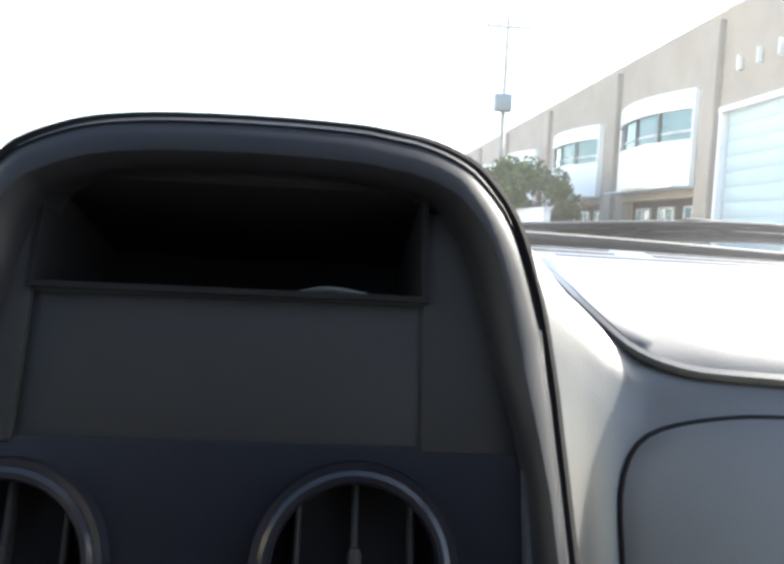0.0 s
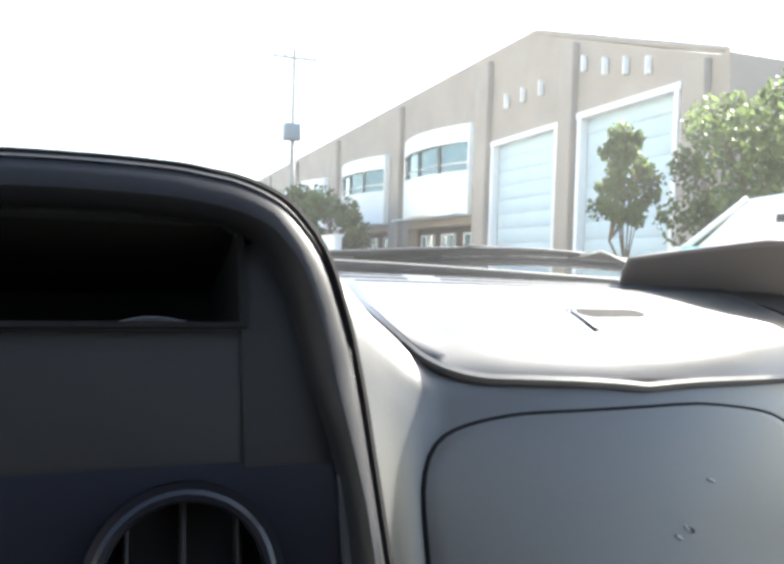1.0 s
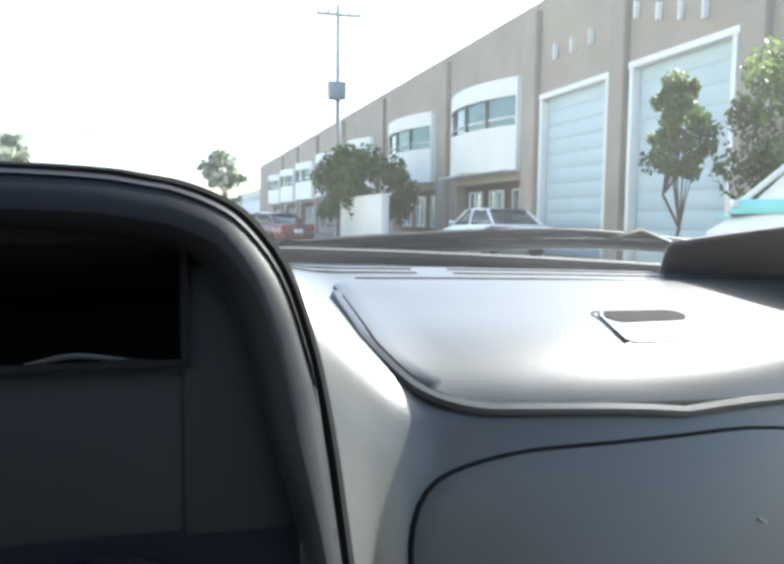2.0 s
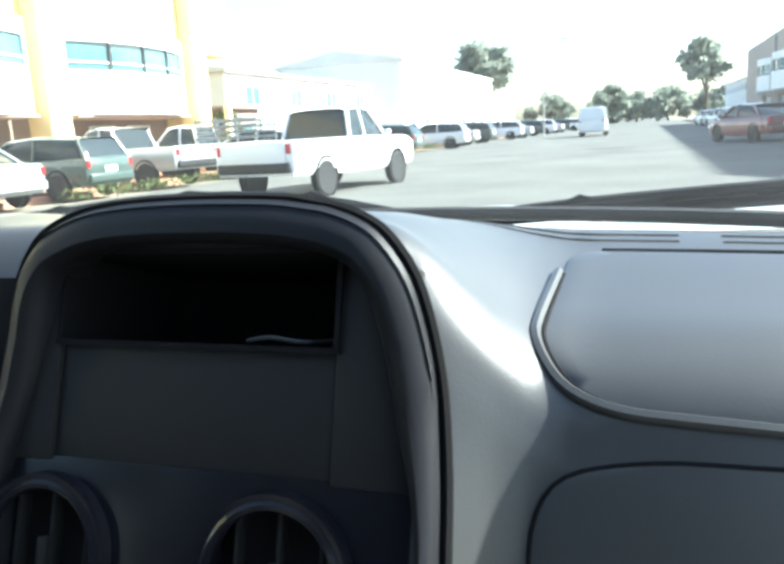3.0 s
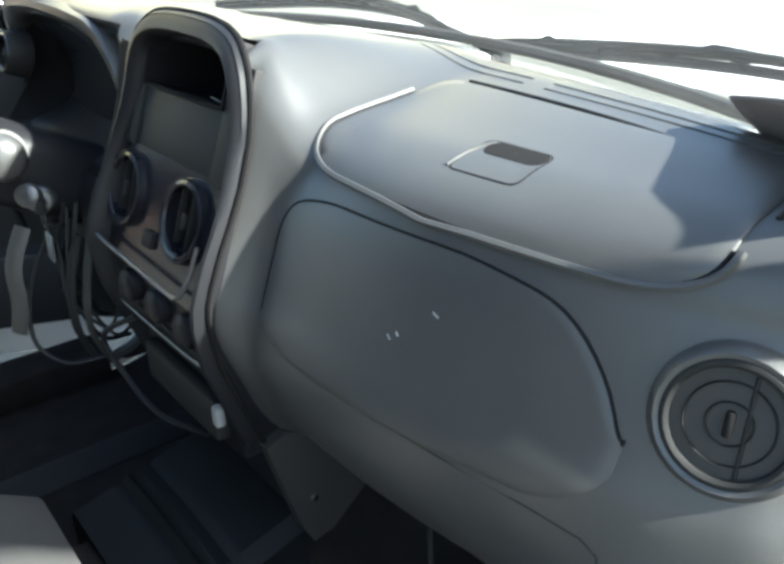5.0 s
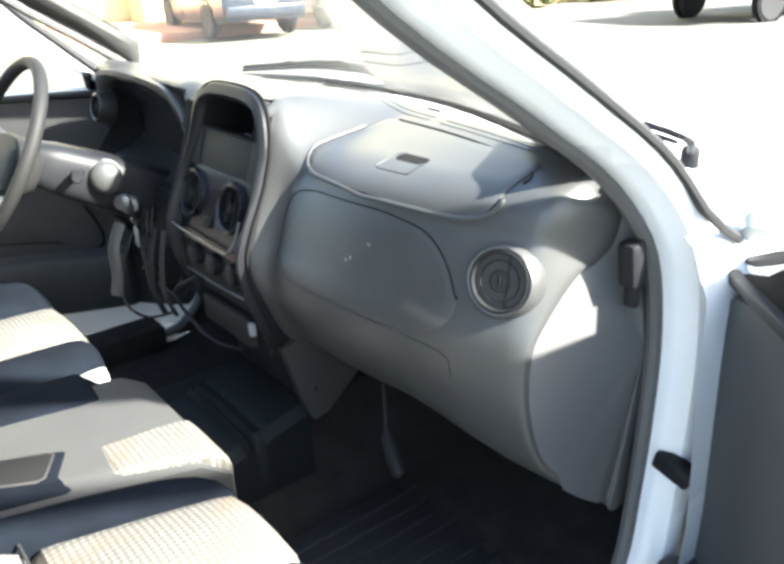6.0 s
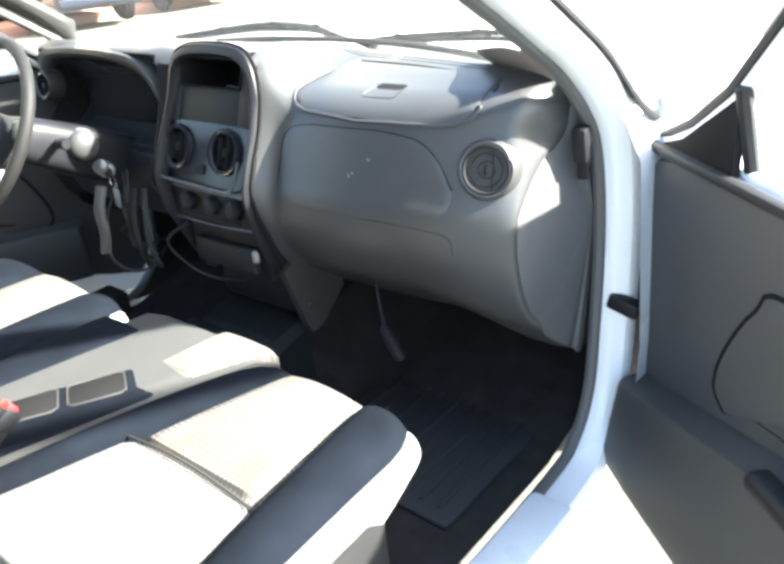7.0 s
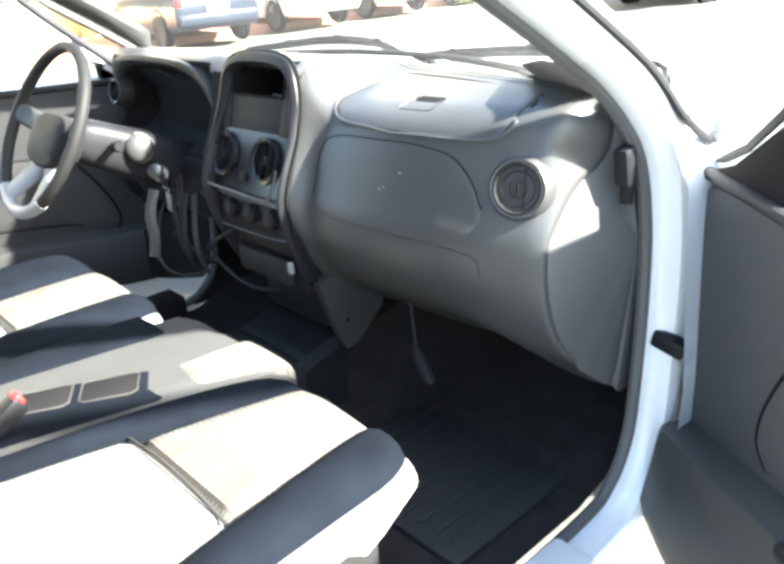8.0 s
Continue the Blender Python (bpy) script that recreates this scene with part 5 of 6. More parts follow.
KINDS = {  # length, half width, body stations (y as part of half length, width, bottom, top), cabin stations (y, half width, top)
    "sedan": (4.5, 0.86, [(-1, .80, .40, .85), (-.97, .95, .30, .95), (-.6, 1, .25, .98), (0, 1, .22, .95), (.45, 1, .22, .93), (.85, .97, .26, .82), (.98, .88, .30, .70), (1, .8, .36, .62)],
              [(-.72, .80, .96), (-.42, .70, 1.40), (.05, .70, 1.45), (.20, .72, 1.40), (.52, .80, .95)]),
    "suv": (4.7, 0.92, [(-1, .88, .45, 1.05), (-.98, .97, .36, 1.12), (-.6, 1, .30, 1.10), (0, 1, .28, 1.08), (.45, 1, .28, 1.06), (.85, .97, .32, 1.0), (.98, .9, .36, .86), (1, .82, .42, .75)],
            [(-.98, .84, 1.10), (-.90, .76, 1.66), (-.2, .76, 1.76), (.15, .76, 1.70), (.50, .84, 1.07)]),
    "wagon": (4.5, 0.87, [(-1, .86, .42, .95), (-.98, .96, .32, 1.0), (-.6, 1, .26, .98), (0, 1, .24, .97), (.45, 1, .24, .95), (.85, .97, .28, .86), (.98, .9, .32, .74), (1, .82, .38, .65)],
              [(-.97, .80, .99), (-.84, .72, 1.46), (-.2, .72, 1.54), (.12, .72, 1.48), (.50, .80, .96)]),
    "pickup": (5.3, 0.95, [(-1, .90, .55, 1.12), (-.985, .98, .48, 1.14), (-.5, 1, .42, 1.14), (-.06, 1, .40, 1.14), (.3, 1, .40, 1.14), (.85, .97, .42, 1.10), (.98, .92, .45, 1.0), (1, .85, .50, .86)],
               [(-.16, .86, 1.13), (-.10, .78, 1.72), (.12, .78, 1.78), (.24, .78, 1.72), (.44, .86, 1.13)]),
    "van": (4.9, 0.96, [(-1, .92, .42, 1.2), (-.99, .98, .34, 1.25), (-.5, 1, .30, 1.25), (0, 1, .30, 1.25), (.5, 1, .30, 1.22), (.85, .97, .32, 1.1), (.98, .92, .36, .95), (1, .86, .42, .8)],
            [(-.985, .92, 1.24), (-.95, .86, 2.05), (0, .86, 2.12), (.35, .86, 2.05), (.80, .90, 1.12)]),
}


def vehicle(kind, paint, label):
    """A parked vehicle at the origin, nose to +y, its parts built separately."""
    L, hw, body, cabin = KINDS[kind]
    h = L / 2
    v = thing({"pickup": "pickup_truck", "van": "delivery_van"}.get(kind, "car"), (0, 0, 0), label, {"pickup": "pickup truck", "van": "van"}.get(kind, "car"), "parked vehicles")
    rows = [[Vector((x, y * h, z)) for x, z in rounded(hw * w, z0, z1)] for y, w, z0, z1 in body]
    part("body", grid(bmesh.new(), rows, True, True), paint, v)
    # cabin: dark glass with painted roof and pillars over it
    rows = []
    for y, w, z in cabin:
        base = 0.98 if z > 1.2 else 1.0
        zb = body[3][3] - 0.04
        rows.append([Vector((x, y * h, zz)) for x, zz in ((w * 1.14 * hw / 0.86 * 0.86, zb), (w * 1.02, (zb + z) / 2), (w * 0.9, z - 0.03), (w * 0.75, z), (-w * 0.75, z), (-w * 0.9, z - 0.03), (-w * 1.02, (zb + z) / 2), (-w * 1.14 * hw / 0.86 * 0.86, zb))])
    part("windows", grid(bmesh.new(), rows, True, True), CAR_GLASS, v)
    tops = [c for c in cabin if c[2] > 1.2]
    rows = [[Vector((x * w, y * h + dy, z + dz)) for x, dz in ((0.93, -0.035), (0.80, 0.012), (0.4, 0.024), (0, 0.028), (-0.4, 0.024), (-0.80, 0.012), (-0.93, -0.035))] for (y, w, z), dy in zip(tops, (-0.06, 0, 0.06))]
    part("roof", grid(bmesh.new(), rows), paint, v)
    for sx in (-1, 1):
        for a, b_ in ((cabin[0], cabin[1]), (cabin[-1], cabin[-2])):
            zb = body[3][3] - 0.02
            part("pillar", tube(bmesh.new(), [(sx * a[1] * 1.0, a[0] * h, zb), (sx * b_[1] * 0.93, b_[0] * h, b_[2] - 0.02)], 0.045, sides=6), paint, v)
        mid = cabin[2]
        part("pillar", tube(bmesh.new(), [(sx * (mid[1] * 1.12), mid[0] * h - 0.1, body[3][3] - 0.05), (sx * mid[1] * 0.92, mid[0] * h - 0.1, mid[2] - 0.03)], 0.04, sides=6), paint, v)
        part("side_mirror", boxed((sx * (hw + 0.08), cabin[-1][0] * h - 0.18, body[3][3] + 0.06), (0.16, 0.09, 0.12), 0.03), paint, v)
        part("tail_lamp", boxed((sx * hw * 0.86, -h + 0.03, body[1][3] - 0.16), (0.12, 0.07, 0.2), 0.02), LAMP_RED, v, "red tail lamp")
        part("head_lamp", boxed((sx * hw * 0.74, h - 0.10, body[-2][3] - 0.10), (0.30, 0.16, 0.14), 0.03), LAMP_CLEAR, v, "clear head lamp")
    rw = 0.37 if kind in ("pickup", "suv") else 0.33
    for sx in (-1, 1):
        for y in (-0.58, 0.60):
            w = part("wheel", turned(bmesh.new(), [(rw * 0.62, -0.09), (rw * 0.9, -0.10), (rw, -0.07), (rw, 0.07), (rw * 0.9, 0.10), (rw * 0.62, 0.09)], (sx * (hw - 0.09), y * h, rw), (1, 0, 0), 20), RUBBER, v, "black tyre")
            part("rim", turned(bmesh.new(), [(rw * 0.64, 0.075), (rw * 0.58, 0.085), (rw * 0.5, 0.05), (rw * 0.15, 0.06), (0.001, 0.075)], (sx * (hw - 0.09), y * h, rw), (sx, 0, 0), 14), SILVER, w, "silver rim")
            part("wheel_arch", turned(bmesh.new(), [(rw * 1.16, -0.08), (rw * 1.16, 0.012), (rw * 1.08, 0.016), (rw * 0.9, 0.0)], (sx * (hw - 0.012), y * h, rw + 0.02), (sx, 0, 0), 20), DEEP, v)
    part("rear_bumper", boxed((0, -h + 0.02, body[0][2] + 0.08), (hw * 1.8, 0.18, 0.20), 0.04), DARK if kind in ("pickup", "suv") else paint, v)
    part("front_bumper", boxed((0, h - 0.05, body[-1][2] + 0.08), (hw * 1.75, 0.16, 0.18), 0.04), DARK, v)
    part("number_plate", boxed((0, -h - 0.01, body[0][2] + 0.28), (0.42, 0.02, 0.14), 0.004), PAPER, v)
    if kind == "pickup":
        part("bed_floor", boxed((0, -0.58 * h, 1.15), (hw * 1.62, h * 0.74, 0.012), 0.0), DEEP, v, "dark open load bed")
        part("tailgate", boxed((0, -h - 0.015, 0.92), (hw * 1.6, 0.05, 0.42), 0.02), paint, v)
    return v


def paint(name, c, rough=0.3, metal=0.0):
    return material(name, c, rough, metal, var=0.04, scale=2, fine=60, bump=0.0, coat=0.5)


P_WHITE, P_SILVER = paint("white_paint", (0.75, 0.75, 0.75)), paint("silver_paint", (0.42, 0.43, 0.44), 0.35, 0.4)
P_BLUE, P_GREEN, P_RED = paint("dark_blue_paint", (0.014, 0.019, 0.033)), paint("dark_green_paint", (0.05, 0.075, 0.065)), paint("maroon_paint", (0.16, 0.06, 0.055))


def place(v, x, y, deg, z=0.0):
    v.matrix_basis = pose(x, y, z, 0, 0, deg)
    return v


# cars nose-in before the yellow building
place(vehicle("wagon", P_BLUE, "dark blue estate car parked nose-in before the building"), -14.3, 7.3, 82)
place(vehicle("wagon", P_WHITE, "white sport utility car parked nose-in before the building"), -14.6, 10.1, 84)
silver = place(vehicle("sedan", P_SILVER, "silver saloon car parked nose-in"), -14.7, 12.7, 86)
green = place(vehicle("wagon", P_GREEN, "dark green off-road car parked nose-in"), -14.7, 15.7, 88)
place(vehicle("pickup", P_SILVER, "silver pickup truck parked nose-in"), -14.7, 19.2, 84)
stake = place(vehicle("pickup", P_WHITE, "white stake-bed truck parked nose-in"), -14.6, 23.0, 96)
for sx in (-1, 1):
    for k in range(4):
        part("stake_slat", boxed((sx * 0.90, -1.52, 1.30 + 0.19 * k), (0.03, 2.2, 0.09), 0.005), METAL_GREY, stake).matrix_parent_inverse = Matrix.Identity(4)
    for k in range(4):
        part("stake_post", boxed((sx * 0.87, -2.58 + 0.71 * k, 1.53), (0.05, 0.05, 0.86), 0.005), METAL_GREY, stake).matrix_parent_inverse = Matrix.Identity(4)
white_car = place(vehicle("wagon", P_WHITE, "white hatchback parked nose-in"), -14.4, 26.6, 90)
# the row goes on down the road
random.seed(4)
for k in range(14):
    src = (silver, green, white_car)[k % 3]
    copy_thing(src, pose(-12.6 + random.uniform(-0.6, 0.4) + 0.02 * k * k, 32 + 6.2 * k + random.uniform(-0.8, 0.8), 0, 0, 0, 90 + random.uniform(-6, 6)))
place(vehicle("pickup", P_WHITE, "white pickup truck on the road with open bed"), -6.5, 15.4, -9)
place(vehicle("van", P_WHITE, "white van far down the road"), -3.6, 60, 0)
place(vehicle("sedan", P_RED, "maroon saloon car at the kerb"), 4.3, 33.5, 24)
place(vehicle("sedan", P_WHITE, "white saloon car parked before the warehouse"), 9.7, 21.6, 4, 0.12)
for k in range(6):
    copy_thing((silver, white_car)[k % 2], pose(6.2, 44 + 9.0 * k, 0, 0, 0, 6 + 3 * (k % 2)))
van = place(vehicle("van", P_WHITE, "white and turquoise delivery van by the trees"), 9.0, 7.0, 10, 0.12)
for pane in [c for c in van.children if c.name.startswith("windows")]:
    pane.data.materials[0] = P_WHITE         # a panel van, closed at the sides
for y, z, w in ((-0.5, 1.74, 1.7), (-0.6, 1.52, 1.2)):
    part("lettering_bar", boxed((-0.885, y, z), (0.05, w, 0.10), 0.004), DARK, van, "dark bar of lettering").matrix_parent_inverse = Matrix.Identity(4)
part("stripe", boxed((0, -0.2, 1.27), (1.99, 4.2, 0.20), 0.02), TURQ, van, "turquoise stripe").matrix_parent_inverse = Matrix.Identity(4)
part("hood_panel", boxed((0, 2.0, 1.14), (1.6, 0.7, 0.03), 0.01), TURQ, van, "turquoise bonnet panel").matrix_parent_inverse = Matrix.Identity(4)


# ---- buildings ----
def bay_window(parent, x, out, y0, y1, z0, z1, panes=4, zw=(0.48, 0.80)):
    """A bulging white bay: parapet, ribbon window in panes with frames, and fascia. out: the side it bulges to, -1 or 1."""
    n = 12
    def arc(k, extra=0.0):
        t = k / n
        return Vector((x + out * (0.25 + (0.75 + extra) * math.sin(math.pi * t) ** 0.8 + extra), y0 + (y1 - y0) * t, 0))
    hz = z1 - z0
    bands = ((z0, z0 + hz * zw[0], WHITE_WALL, "parapet"), (z0 + hz * zw[1], z1, WHITE_WALL, "fascia"))
    b = None
    for a, c, mat, nm in bands:
        rows = [[arc(k) + Vector((-out * 0.6, 0, a)) for k in range(n + 1)], [arc(k) + Vector((0, 0, a)) for k in range(n + 1)], [arc(k) + Vector((0, 0, c)) for k in range(n + 1)], [arc(k) + Vector((-out * 0.6, 0, c)) for k in range(n + 1)]]
        q = part(nm, grid(bmesh.new(), rows, False), mat, parent)
        b = b or q
    for y in (y0, y1):
        part("bay_side", boxed((x + out * 0.02, y, (z0 + z1) / 2), (0.52, 0.10, hz), 0.01), WHITE_WALL, parent)
    step_ = n // panes
    for k in range(panes):
        a, c = z0 + hz * zw[0], z0 + hz * zw[1]
        seg = [arc(j, -0.08) for j in range(k * step_, (k + 1) * step_ + 1)]
        rows = [[p + Vector((0, 0, a)) for p in seg], [p + Vector((0, 0, c)) for p in seg]]
        w = part("window", grid(bmesh.new(), rows), PANE, parent, "teal tinted window pane")
        for p in (seg[0], seg[-1]):
            part("frame", boxed(p + Vector((out * 0.04, 0, (a + c) / 2)), (0.09, 0.09, c - a), 0.01), FRAME_W, w)
        part("frame", tube(bmesh.new(), [p + Vector((out * 0.03, 0, a + (c - a) * 0.28)) for p in seg], 0.035, sides=6), FRAME_W, w)
    return b


def flat_window(parent, x, out, y0, y1, z0, z1, panes=2, mat=None):
    w = part("window", boxed((x + out * 0.02, (y0 + y1) / 2, (z0 + z1) / 2), (0.06, y1 - y0, z1 - z0), 0.0), mat or PANE, parent, "tinted window pane")
    for k in range(panes + 1):
        part("frame", boxed((x + out * 0.06, y0 + (y1 - y0) * k / panes, (z0 + z1) / 2), (0.09, 0.08, z1 - z0 + 0.08), 0.01), FRAME_W, w)
    for z in (z0, z1):
        part("frame", boxed((x + out * 0.06, (y0 + y1) / 2, z), (0.09, y1 - y0, 0.08), 0.01), FRAME_W, w)
    return w


def wall_with_holes(y_from, y_to, top, holes, x0, x1):
    """A wall in strips between the openings (y0, y1, z0, z1), its top height from top(y)."""
    bm = bmesh.new()
    cuts = sorted({y_from, y_to, *[h[0] for h in holes], *[h[1] for h in holes], *[y for y in range(int(y_from) + 1, int(y_to), 6)], 21.0} & {c for c in [y_from, y_to, 21.0, *[h[0] for h in holes], *[h[1] for h in holes], *range(int(y_from) + 1, int(y_to), 6)] if y_from <= c <= y_to})
    for a, b_ in zip(cuts, cuts[1:]):
        inside = sorted((h for h in holes if h[0] <= a + 1e-6 and h[1] >= b_ - 1e-6), key=lambda h: h[2])
        z = 0.0
        for h in [*inside, None]:
            zt0, zt1 = (h[2], h[2]) if h else (top(a), top(b_))
            if zt0 > z + 0.01:
                rows = [[(x0, y, zz) for y, zz in ((a, z), (b_, z), (b_, zt1), (a, zt0))], [(x1, y, zz) for y, zz in ((a, z), (b_, z), (b_, zt1), (a, zt0))]]
                grid(bm, rows, True, True)
            if h:
                z = h[3]
    return bm


X = 12.3
wh = thing("warehouse", (X, 40, 0), "tan warehouse with pale roller gates and white bulging bay windows", "warehouse")
BAYS = [(25.0, 31.6), (34.4, 41.6), (46.0, 53.0), (56.5, 63.5), (67, 74), (77.5, 84.5), (88, 95)]
GATES = [(14.15, 18.15, 5.42), (19.35, 23.45, 5.35)]
holes = [(a, b_, 0.0, z) for a, b_, z in GATES] + [(a, b_, 0.6, 2.7) for a, b_ in BAYS] + [(a, b_, 3.05, 6.4) for a, b_ in BAYS]
wtop = lambda y: 5.9 + (min(y, 21.0) - 12.9) / 8.1 * 2.65
part("facade", wall_with_holes(12.9, 110.0, wtop, holes, X, X + 0.45), BRICK_WALL, wh, "tan painted facade wall")
part("coping", tube(bmesh.new(), [(X + 0.1, 12.8, 5.98), (X + 0.1, 21.0, 8.63), (X + 0.1, 110.0, 8.63)], 0.10, sides=6), BRICK_WALL, wh)
part("roof", grid(bmesh.new(), [[(X + 0.4, 12.9, 5.8), (X + 0.4, 21, 8.4), (X + 0.4, 110, 8.4)], [(X + 26, 12.9, 5.8), (X + 26, 21, 8.4), (X + 26, 110, 8.4)]]), ROOF, wh)
part("end_wall", boxed((X + 13, 12.75, 2.95), (26, 0.3, 5.9)), BRICK_WALL, wh)
part("inner_wall", boxed((X + 2.6, 66, 4.0), (0.2, 88, 7.6)), BROWN_WALL, wh)
for y in (13.5, 18.75, 24.2, 33.0, 43.8, 54.8, 65.2, 75.8, 86.3):
    part("pilaster", boxed((X - 0.10, y, wtop(y) / 2 - 0.1), (0.24, 0.95 if y > 24 else 0.7, wtop(y) - 0.2), 0.03), BRICK_WALL, wh)
for a, b_, z in GATES:
    g = part("gate", boxed((X + 0.22, (a + b_) / 2, z / 2), (0.08, b_ - a, z), 0.0), GATE, wh, "pale blue-grey sheet metal gate")
    for k in range(11):
        part("slat", boxed((X + 0.165, (a + b_) / 2, 0.25 + k * z / 11), (0.03, b_ - a - 0.2, z / 11 - 0.05), 0.008), GATE, g)
    for y in (a, b_):
        part("jamb", boxed((X + 0.05, y, z / 2), (0.32, 0.16, z), 0.01), FRAME_W, g, "white gate frame")
    part("lintel", boxed((X + 0.05, (a + b_) / 2, z + 0.05), (0.32, b_ - a + 0.3, 0.18), 0.01), FRAME_W, g)
for a, b_ in BAYS:
    bay_window(wh, X, -1, a, b_, 3.07, 6.38)
    part("soffit", boxed((X - 0.2, (a + b_) / 2, 3.03), (1.3, b_ - a, 0.06)), WHITE_WALL, wh)
    for k in range(3):
        y0 = a + 0.3 + k * (b_ - a) / 3
        flat_window(wh, X + 0.5, -1, y0, y0 + (b_ - a) / 3 - 0.9, 0.9, 2.4)
for y, z in ((20.3, 6.7), (21.4, 6.7), (22.5, 6.7), (15.2, 6.2), (16.1, 6.4), (17.0, 6.6), (18.0, 6.9)):
    part("wall_lamp", boxed((X - 0.10, y, z), (0.18, 0.07, 0.46), 0.02), WHITE_WALL, wh, "small pale wall lamp")
part("number_board", boxed((X - 0.05, 13.35, 3.55), (0.06, 0.5, 0.7), 0.02), WHITE_WALL, wh, "small white board with a grey bar")
part("bar", boxed((X - 0.09, 13.35, 3.55), (0.02, 0.28, 0.36), 0.0), METAL_GREY, wh)
for y in (10.2, 11.4):
    tk = thing("water_tank", (X + 3, y, 5.0), "dark teal roof water tank", "water tank", "roof water tanks")
    part("tank", turned(bmesh.new(), [(0.02, 1.05), (0.35, 1.0), (0.5, 0.85), (0.52, 0.0), (0.48, 0.0)], (X + 3, y, 5.2), (0, 0, 1), 18), PANE, tk)
    part("stand", boxed((X + 3, y, 2.6), (1.2, 1.2, 5.2), 0.02), BRICK_WALL, tk)

XL = -18.0
yb = thing("yellow_building", (XL, 30, 0), "yellow building with white bulging bays and tinted windows", "building")
LB = [(20.7, 27.4), (8.2, 19.0), (-5.0, 6.2)]
part("upper_wall", boxed((XL - 0.3, 12.0, 7.15), (0.6, 39.5, 4.2), 0.02), YELLOW_WALL, yb, "yellow painted upper wall")
part("lower_wall", boxed((XL - 1.6, 10.5, 2.6), (0.3, 36.5, 5.2)), BROWN_WALL, yb, "brown ground floor wall")
part("plinth", boxed((XL - 0.9, 10.5, 0.5), (0.5, 36.5, 1.0), 0.02), YELLOW_WALL, yb)
for y in (19.8, 28.3, 7.2, -6.0):
    part("column", boxed((XL + 0.15, y, 4.6), (0.9, 0.95, 9.2), 0.04), YELLOW_WALL, yb, "yellow painted column")
for a, b_ in LB:
    bay_window(yb, XL, 1, a, b_, 2.35, 5.25, 4, (0.50, 0.82))
    part("bay_floor", boxed((XL - 0.3, (a + b_) / 2, 2.3), (1.6, b_ - a, 0.10)), BROWN_WALL, yb)
    for k in range(3):
        y0 = a + 0.5 + k * (b_ - a) / 3
        flat_window(yb, XL - 1.42, 1, y0, y0 + (b_ - a) / 3 - 0.9, 0.7, 2.0)
part("roof_slab", boxed((XL - 8, 12.0, 9.35), (17, 39.7, 0.2)), ROOF, yb)
part("side_wall", boxed((XL - 8.7, 28.6, 2.5), (16, 0.3, 5.0)), YELLOW_WALL, yb)
part("side_wall", boxed((XL - 8.7, 31.5, 7.15), (16, 0.3, 4.2)), YELLOW_WALL, yb)
part("overhang", boxed((XL - 8, 30.1, 5.0), (16.4, 3.2, 0.14)), YELLOW_WALL, yb)
gh = thing("gate_house", (-18.5, 31, 0), "small brown gate house beside a yellow post", "gate house")
part("wall", boxed((-18.8, 31.2, 1.3), (3.0, 3.2, 2.6), 0.02), BROWN_WALL, gh)
part("roof", boxed((-18.8, 31.2, 2.66), (3.5, 3.7, 0.14), 0.02), BROWN_WALL, gh)
part("post", boxed((-16.8, 29.1, 1.35), (0.25, 0.25, 2.7), 0.02), YELLOW_WALL, gh)
flat_window(gh, -17.28, 1, 30.2, 32.0, 1.0, 1.9)


def hall(x, y0, y1, z, side, mat, label, group="far halls"):
    """A plain hall beyond: walls, a low roof and rows of windows on its road side."""
    b = thing("hall", (x, (y0 + y1) / 2, 0), label, "building", group)
    part("walls", boxed((x - side * 6, (y0 + y1) / 2, z / 2), (12, y1 - y0, z), 0.03), mat, b)
    rows = [[(x - side * 12.3, y, z - 0.05), (x - side * 6, y, z + 1.0), (x + side * 0.3, y, z - 0.05), (x + side * 0.3, y, z - 0.2), (x - side * 12.3, y, z - 0.2)] for y in (y0 - 0.3, y1 + 0.3)]
    part("roof", grid(bmesh.new(), rows, True, True), ROOF, b)
    n = int((y1 - y0) / 5)
    for k in range(n):
        y = y0 + (k + 0.5) * (y1 - y0) / n
        for zz in ((1.3, z - 2.0) if z > 5 else (1.4,)):
            flat_window(b, x, side, y - 0.9, y + 0.9, zz, zz + 1.1)
    return b


hall(-22, 38, 62, 5.2, 1, WHITE_WALL, "low white hall in the sun")
hall(-20.5, 66, 108, 7.6, 1, WHITE_WALL, "white hall far down the road")
hall(-26, 118, 160, 5.5, 1, WHITE_WALL, "pale hall at the end of the road")
hall(15, 122, 170, 6.5, -1, WHITE_WALL, "white hall beyond the warehouse")
bw = thing("boundary_wall", (7.8, 28, 0), "white boundary wall with a rounded end post", "wall")
part("wall", boxed((7.8, 30.2, 1.12), (0.3, 6.0, 1.95), 0.03), WHITE_WALL, bw)
part("end_post", turned(bmesh.new(), [(0.42, 0), (0.42, 2.05), (0.36, 2.12), (0.001, 2.14)], (7.8, 33.2, 0.1), (0, 0, 1), 20), WHITE_WALL, bw)
part("coping", boxed((7.8, 30.2, 2.13), (0.4, 6.2, 0.08), 0.02), WHITE_WALL, bw)

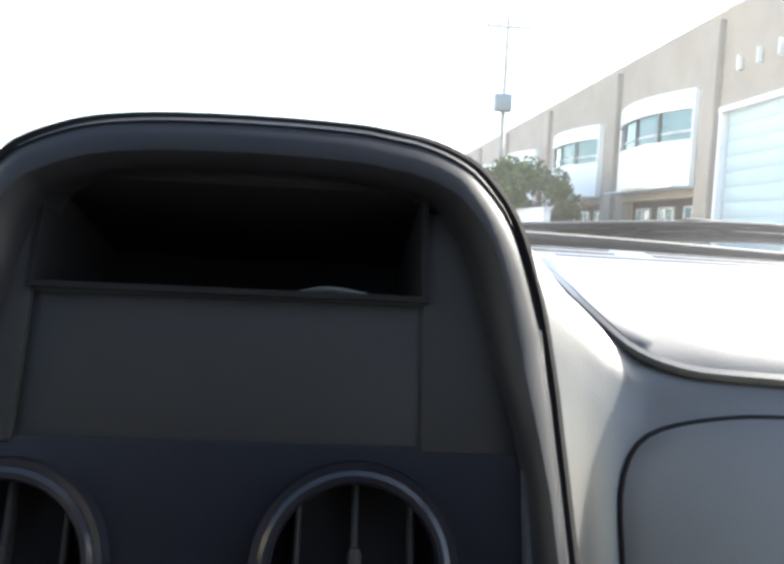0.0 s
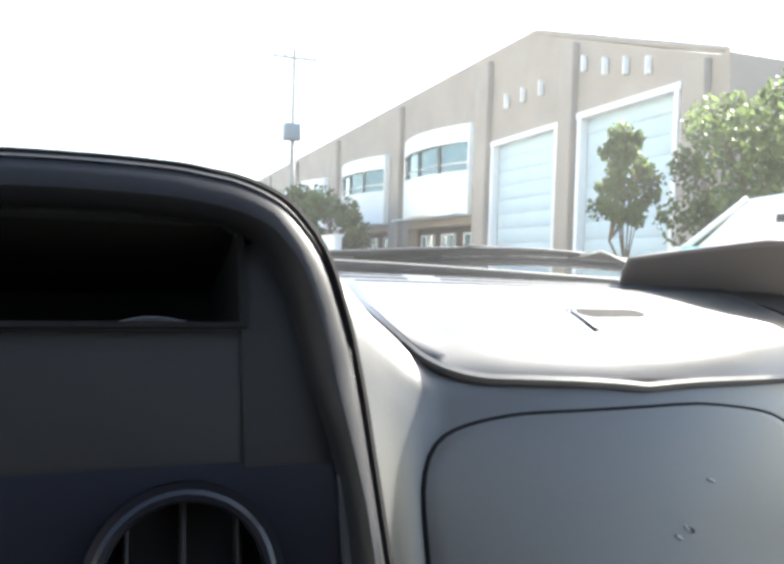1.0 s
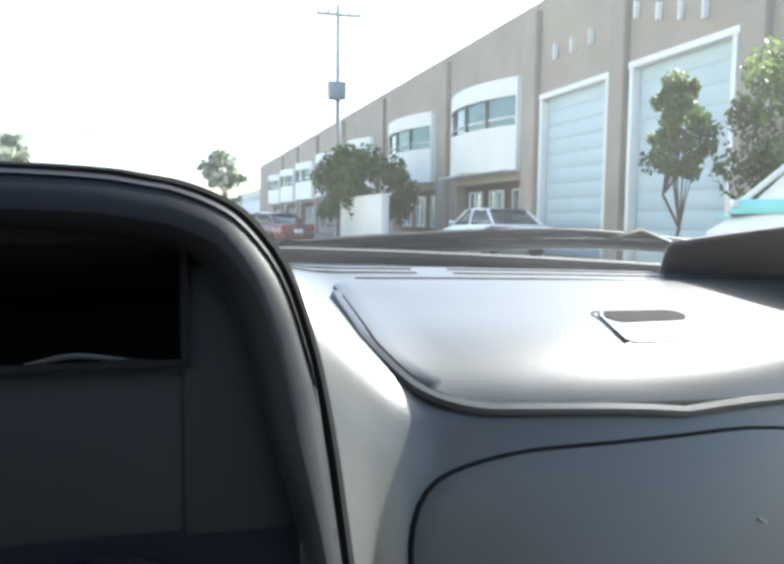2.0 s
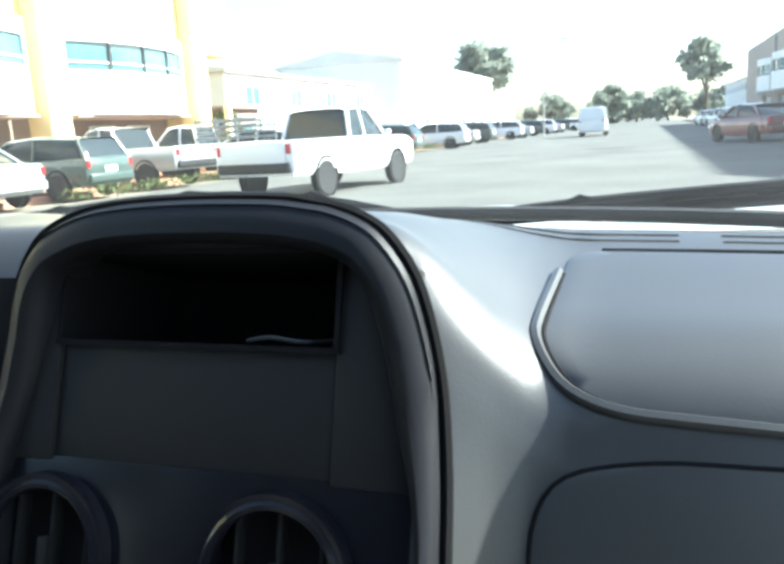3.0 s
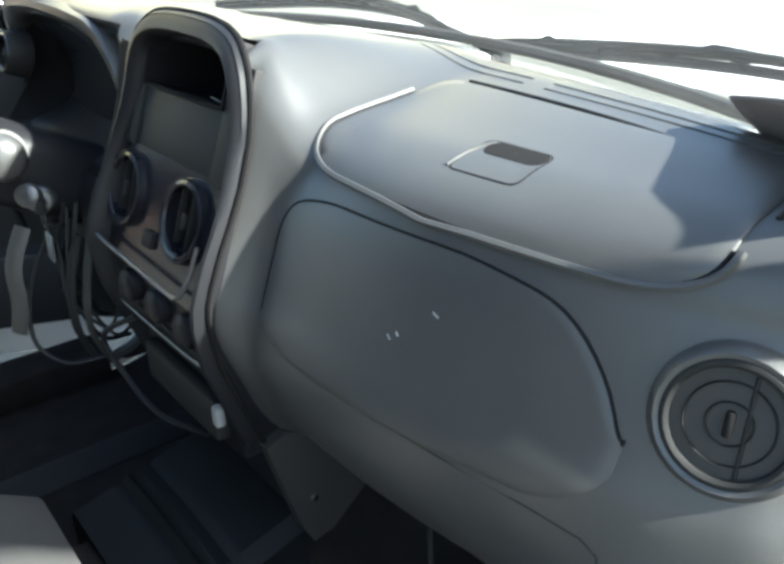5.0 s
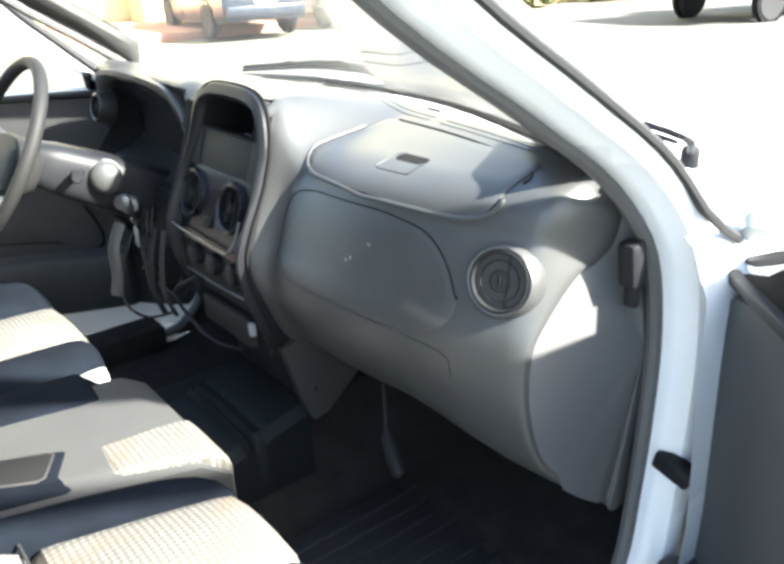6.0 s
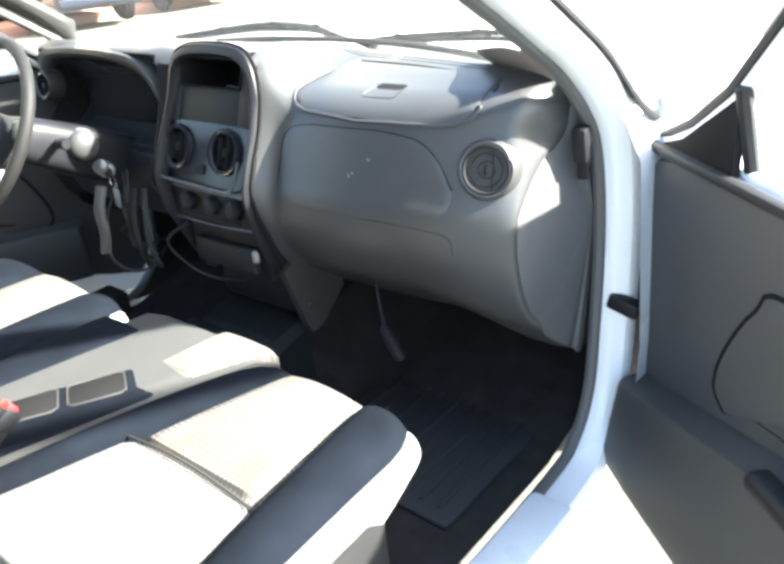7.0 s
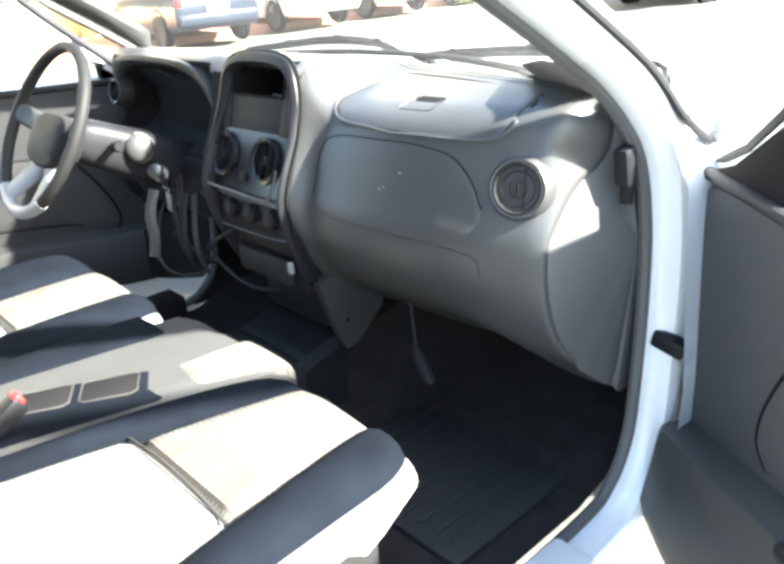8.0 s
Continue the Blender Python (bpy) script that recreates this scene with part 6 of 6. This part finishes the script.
pole = thing("utility_pole", (8.0, 36.8, 0), "tall grey utility pole with transformer box and crossarm", "utility pole")
part("mast", turned(bmesh.new(), [(0.17, 0), (0.10, 11.6), (0.001, 11.62)], (8.0, 36.8, 0), (0, 0, 1), 14), POLE, pole)
part("transformer", boxed((7.9, 36.6, 7.45), (0.85, 0.6, 0.85), 0.06), METAL_GREY, pole, "grey transformer box")
part("crossarm", boxed((8.0, 36.7, 11.1), (2.2, 0.12, 0.14), 0.02), POLE, pole)
for dx in (-1.0, -0.5, 0.5, 1.0):
    part("insulator", turned(bmesh.new(), [(0.05, 0), (0.07, 0.06), (0.05, 0.12), (0.06, 0.2), (0.001, 0.22)], (8.0 + dx, 36.7, 11.16), (0, 0, 1), 10), METAL_GREY, pole)
lampost = thing("street_lamp", (-7.9, 60, 0), "thin street lamp far down the road", "street lamp")
part("mast", turned(bmesh.new(), [(0.09, 0), (0.05, 8.5)], (-9.2, 75, 0), (0, 0, 1), 10), POLE, lampost)
part("arm", tube(bmesh.new(), [(-9.2, 75, 8.4), (-8.4, 75, 8.8), (-7.4, 75, 8.8)], 0.04, sides=6), POLE, lampost)
part("lamp_head", boxed((-7.2, 75, 8.78), (0.6, 0.25, 0.12), 0.03), METAL_GREY, lampost)


# ---- plants ----
def tree(x, y, height, spread, label, leaves=900, leaf=0.13, seed=1, trunk=0.07, crown0=0.4, mat=LEAF, squash=1.0, clumps=16):
    """A tapered trunk with limbs, and a crown of clumps of separate leaves with gaps."""
    rnd = random.Random(seed)
    t = thing("tree", (x, y, 0), label, "tree", "street trees")
    bm = bmesh.new()
    z0 = height * crown0
    bend = [(x + rnd.uniform(-0.05, 0.05) * height * k * 0.3, y + rnd.uniform(-0.05, 0.05) * height * k * 0.3, height * 0.75 * k / 5) for k in range(6)]
    tube(bm, bend, [trunk * (1.15 - 0.17 * k) for k in range(6)], sides=8)
    centres = []
    for k in range(clumps):
        a, u = rnd.uniform(0, 2 * math.pi), rnd.random()
        zz = z0 + (height - z0) * (0.08 + 0.84 * (k + rnd.random()) / clumps)
        rel = (zz - z0) / (height - z0)
        r = spread * math.sin(math.pi * min(0.97, 0.18 + 0.78 * rel)) ** 0.8 * math.sqrt(0.15 + 0.75 * u)
        c = Vector((x + r * math.cos(a), y + r * math.sin(a) * squash, zz))
        centres.append((c, spread * rnd.uniform(0.26, 0.44)))
        if k % 2 == 0:
            j = bend[min(4, 2 + k % 3)]
            tube(bm, [j, (Vector(j) + c) / 2 + Vector((0, 0, 0.1 * spread)), c], [trunk * 0.5, trunk * 0.3, trunk * 0.12], sides=5)
    part("trunk", bm, BARK, t)
    verts, faces = [], []
    for i in range(leaves):
        c, r = centres[i % len(centres)]
        d = Vector((rnd.gauss(0, 1), rnd.gauss(0, 1), rnd.gauss(0, 0.8)))
        p = c + d.normalized() * r * rnd.random() ** 0.45
        n = Vector((rnd.gauss(0, 1), rnd.gauss(0, 1), rnd.gauss(0.6, 1))).normalized()
        u = n.orthogonal().normalized() * leaf * rnd.uniform(0.6, 1.2)
        w = n.cross(u) * 0.55
        m = len(verts)
        verts += [p - u, p + w, p + u, p - w]
        faces.append((m, m + 1, m + 2, m + 3))
    me = bpy.data.meshes.new("crown")
    me.from_pydata(verts, [], faces)
    me.materials.append(mat)
    cr = new("crown", me)
    cr.parent = t
    cr.matrix_parent_inverse = Matrix.Translation(-BASE[t.name])
    return t


tree(8.0, 10.35, 3.6, 0.50, "slim young street tree before the gate", 6000, 0.05, 3, 0.035, 0.50, clumps=40)
tree(10.9, 10.2, 4.5, 1.7, "dense bushy tree lit from above", 7000, 0.085, 5, 0.09, 0.28, clumps=22)
tree(10.9, 8.0, 4.4, 1.9, "dense bushy tree beside the delivery van", 7000, 0.085, 6, 0.09, 0.25, clumps=20)
tree(8.3, 34.6, 4.4, 1.9, "leafy tree behind the white wall", 4000, 0.13, 7, 0.1, 0.3)
tree(8.6, 31.4, 4.0, 1.7, "leafy tree above the white wall", 4000, 0.13, 8, 0.1, 0.3)
tree(-24.5, 122, 13.2, 5.2, "broad dark tree above the far hall", 1500, 0.8, 9, 0.4, 0.55, LEAF_HAZED)
tree(8.5, 128, 12.5, 3.4, "tall tree at the end of the warehouses", 900, 0.7, 10, 0.3, 0.5, LEAF_HAZED)
tree(-13.2, 110, 4.8, 2.9, "round dark tree down the road", 900, 0.5, 11, 0.2, 0.25, LEAF_HAZED)
tree(-7.0, 150, 7.2, 3.4, "round dark tree at the end of the road", 900, 0.6, 12, 0.2, 0.3, LEAF_HAZED)
tree(-17.2, 29.6, 2.6, 0.8, "small shrub beside the yellow post", 700, 0.14, 13, 0.04, 0.1)
for k in range(5):
    tree(2 + 7.5 * k - 12, 205 + 6 * (k % 2), 6.0 + (k * 37 % 5) * 0.6, 5.2, "hazy trees closing the end of the road", 700, 0.9, 20 + k, 0.25, 0.1, LEAF_HAZED)
hedge_v, hedge_f = [], []
rnd = random.Random(9)
for i in range(5000):
    p = Vector((rnd.uniform(-12.0, -11.3), rnd.uniform(13, 60), 0.12 + 0.25 * rnd.random()))
    u = Vector((rnd.gauss(0, 1), rnd.gauss(0, 1), rnd.gauss(0, 1))).normalized() * 0.07
    w = Vector((0, 0, 1)).cross(u) + Vector((0, 0, 0.05))
    m = len(hedge_v)
    hedge_v += [p - u, p + w * 0.5, p + u]
    hedge_f.append((m, m + 1, m + 2))
me = bpy.data.meshes.new("verge_plants")
me.from_pydata(hedge_v, [], hedge_f)
me.materials.append(GRASS)
tagged(new("verge_plants", me), "low green verge plants before the yellow building", "plants", kind="stuff")
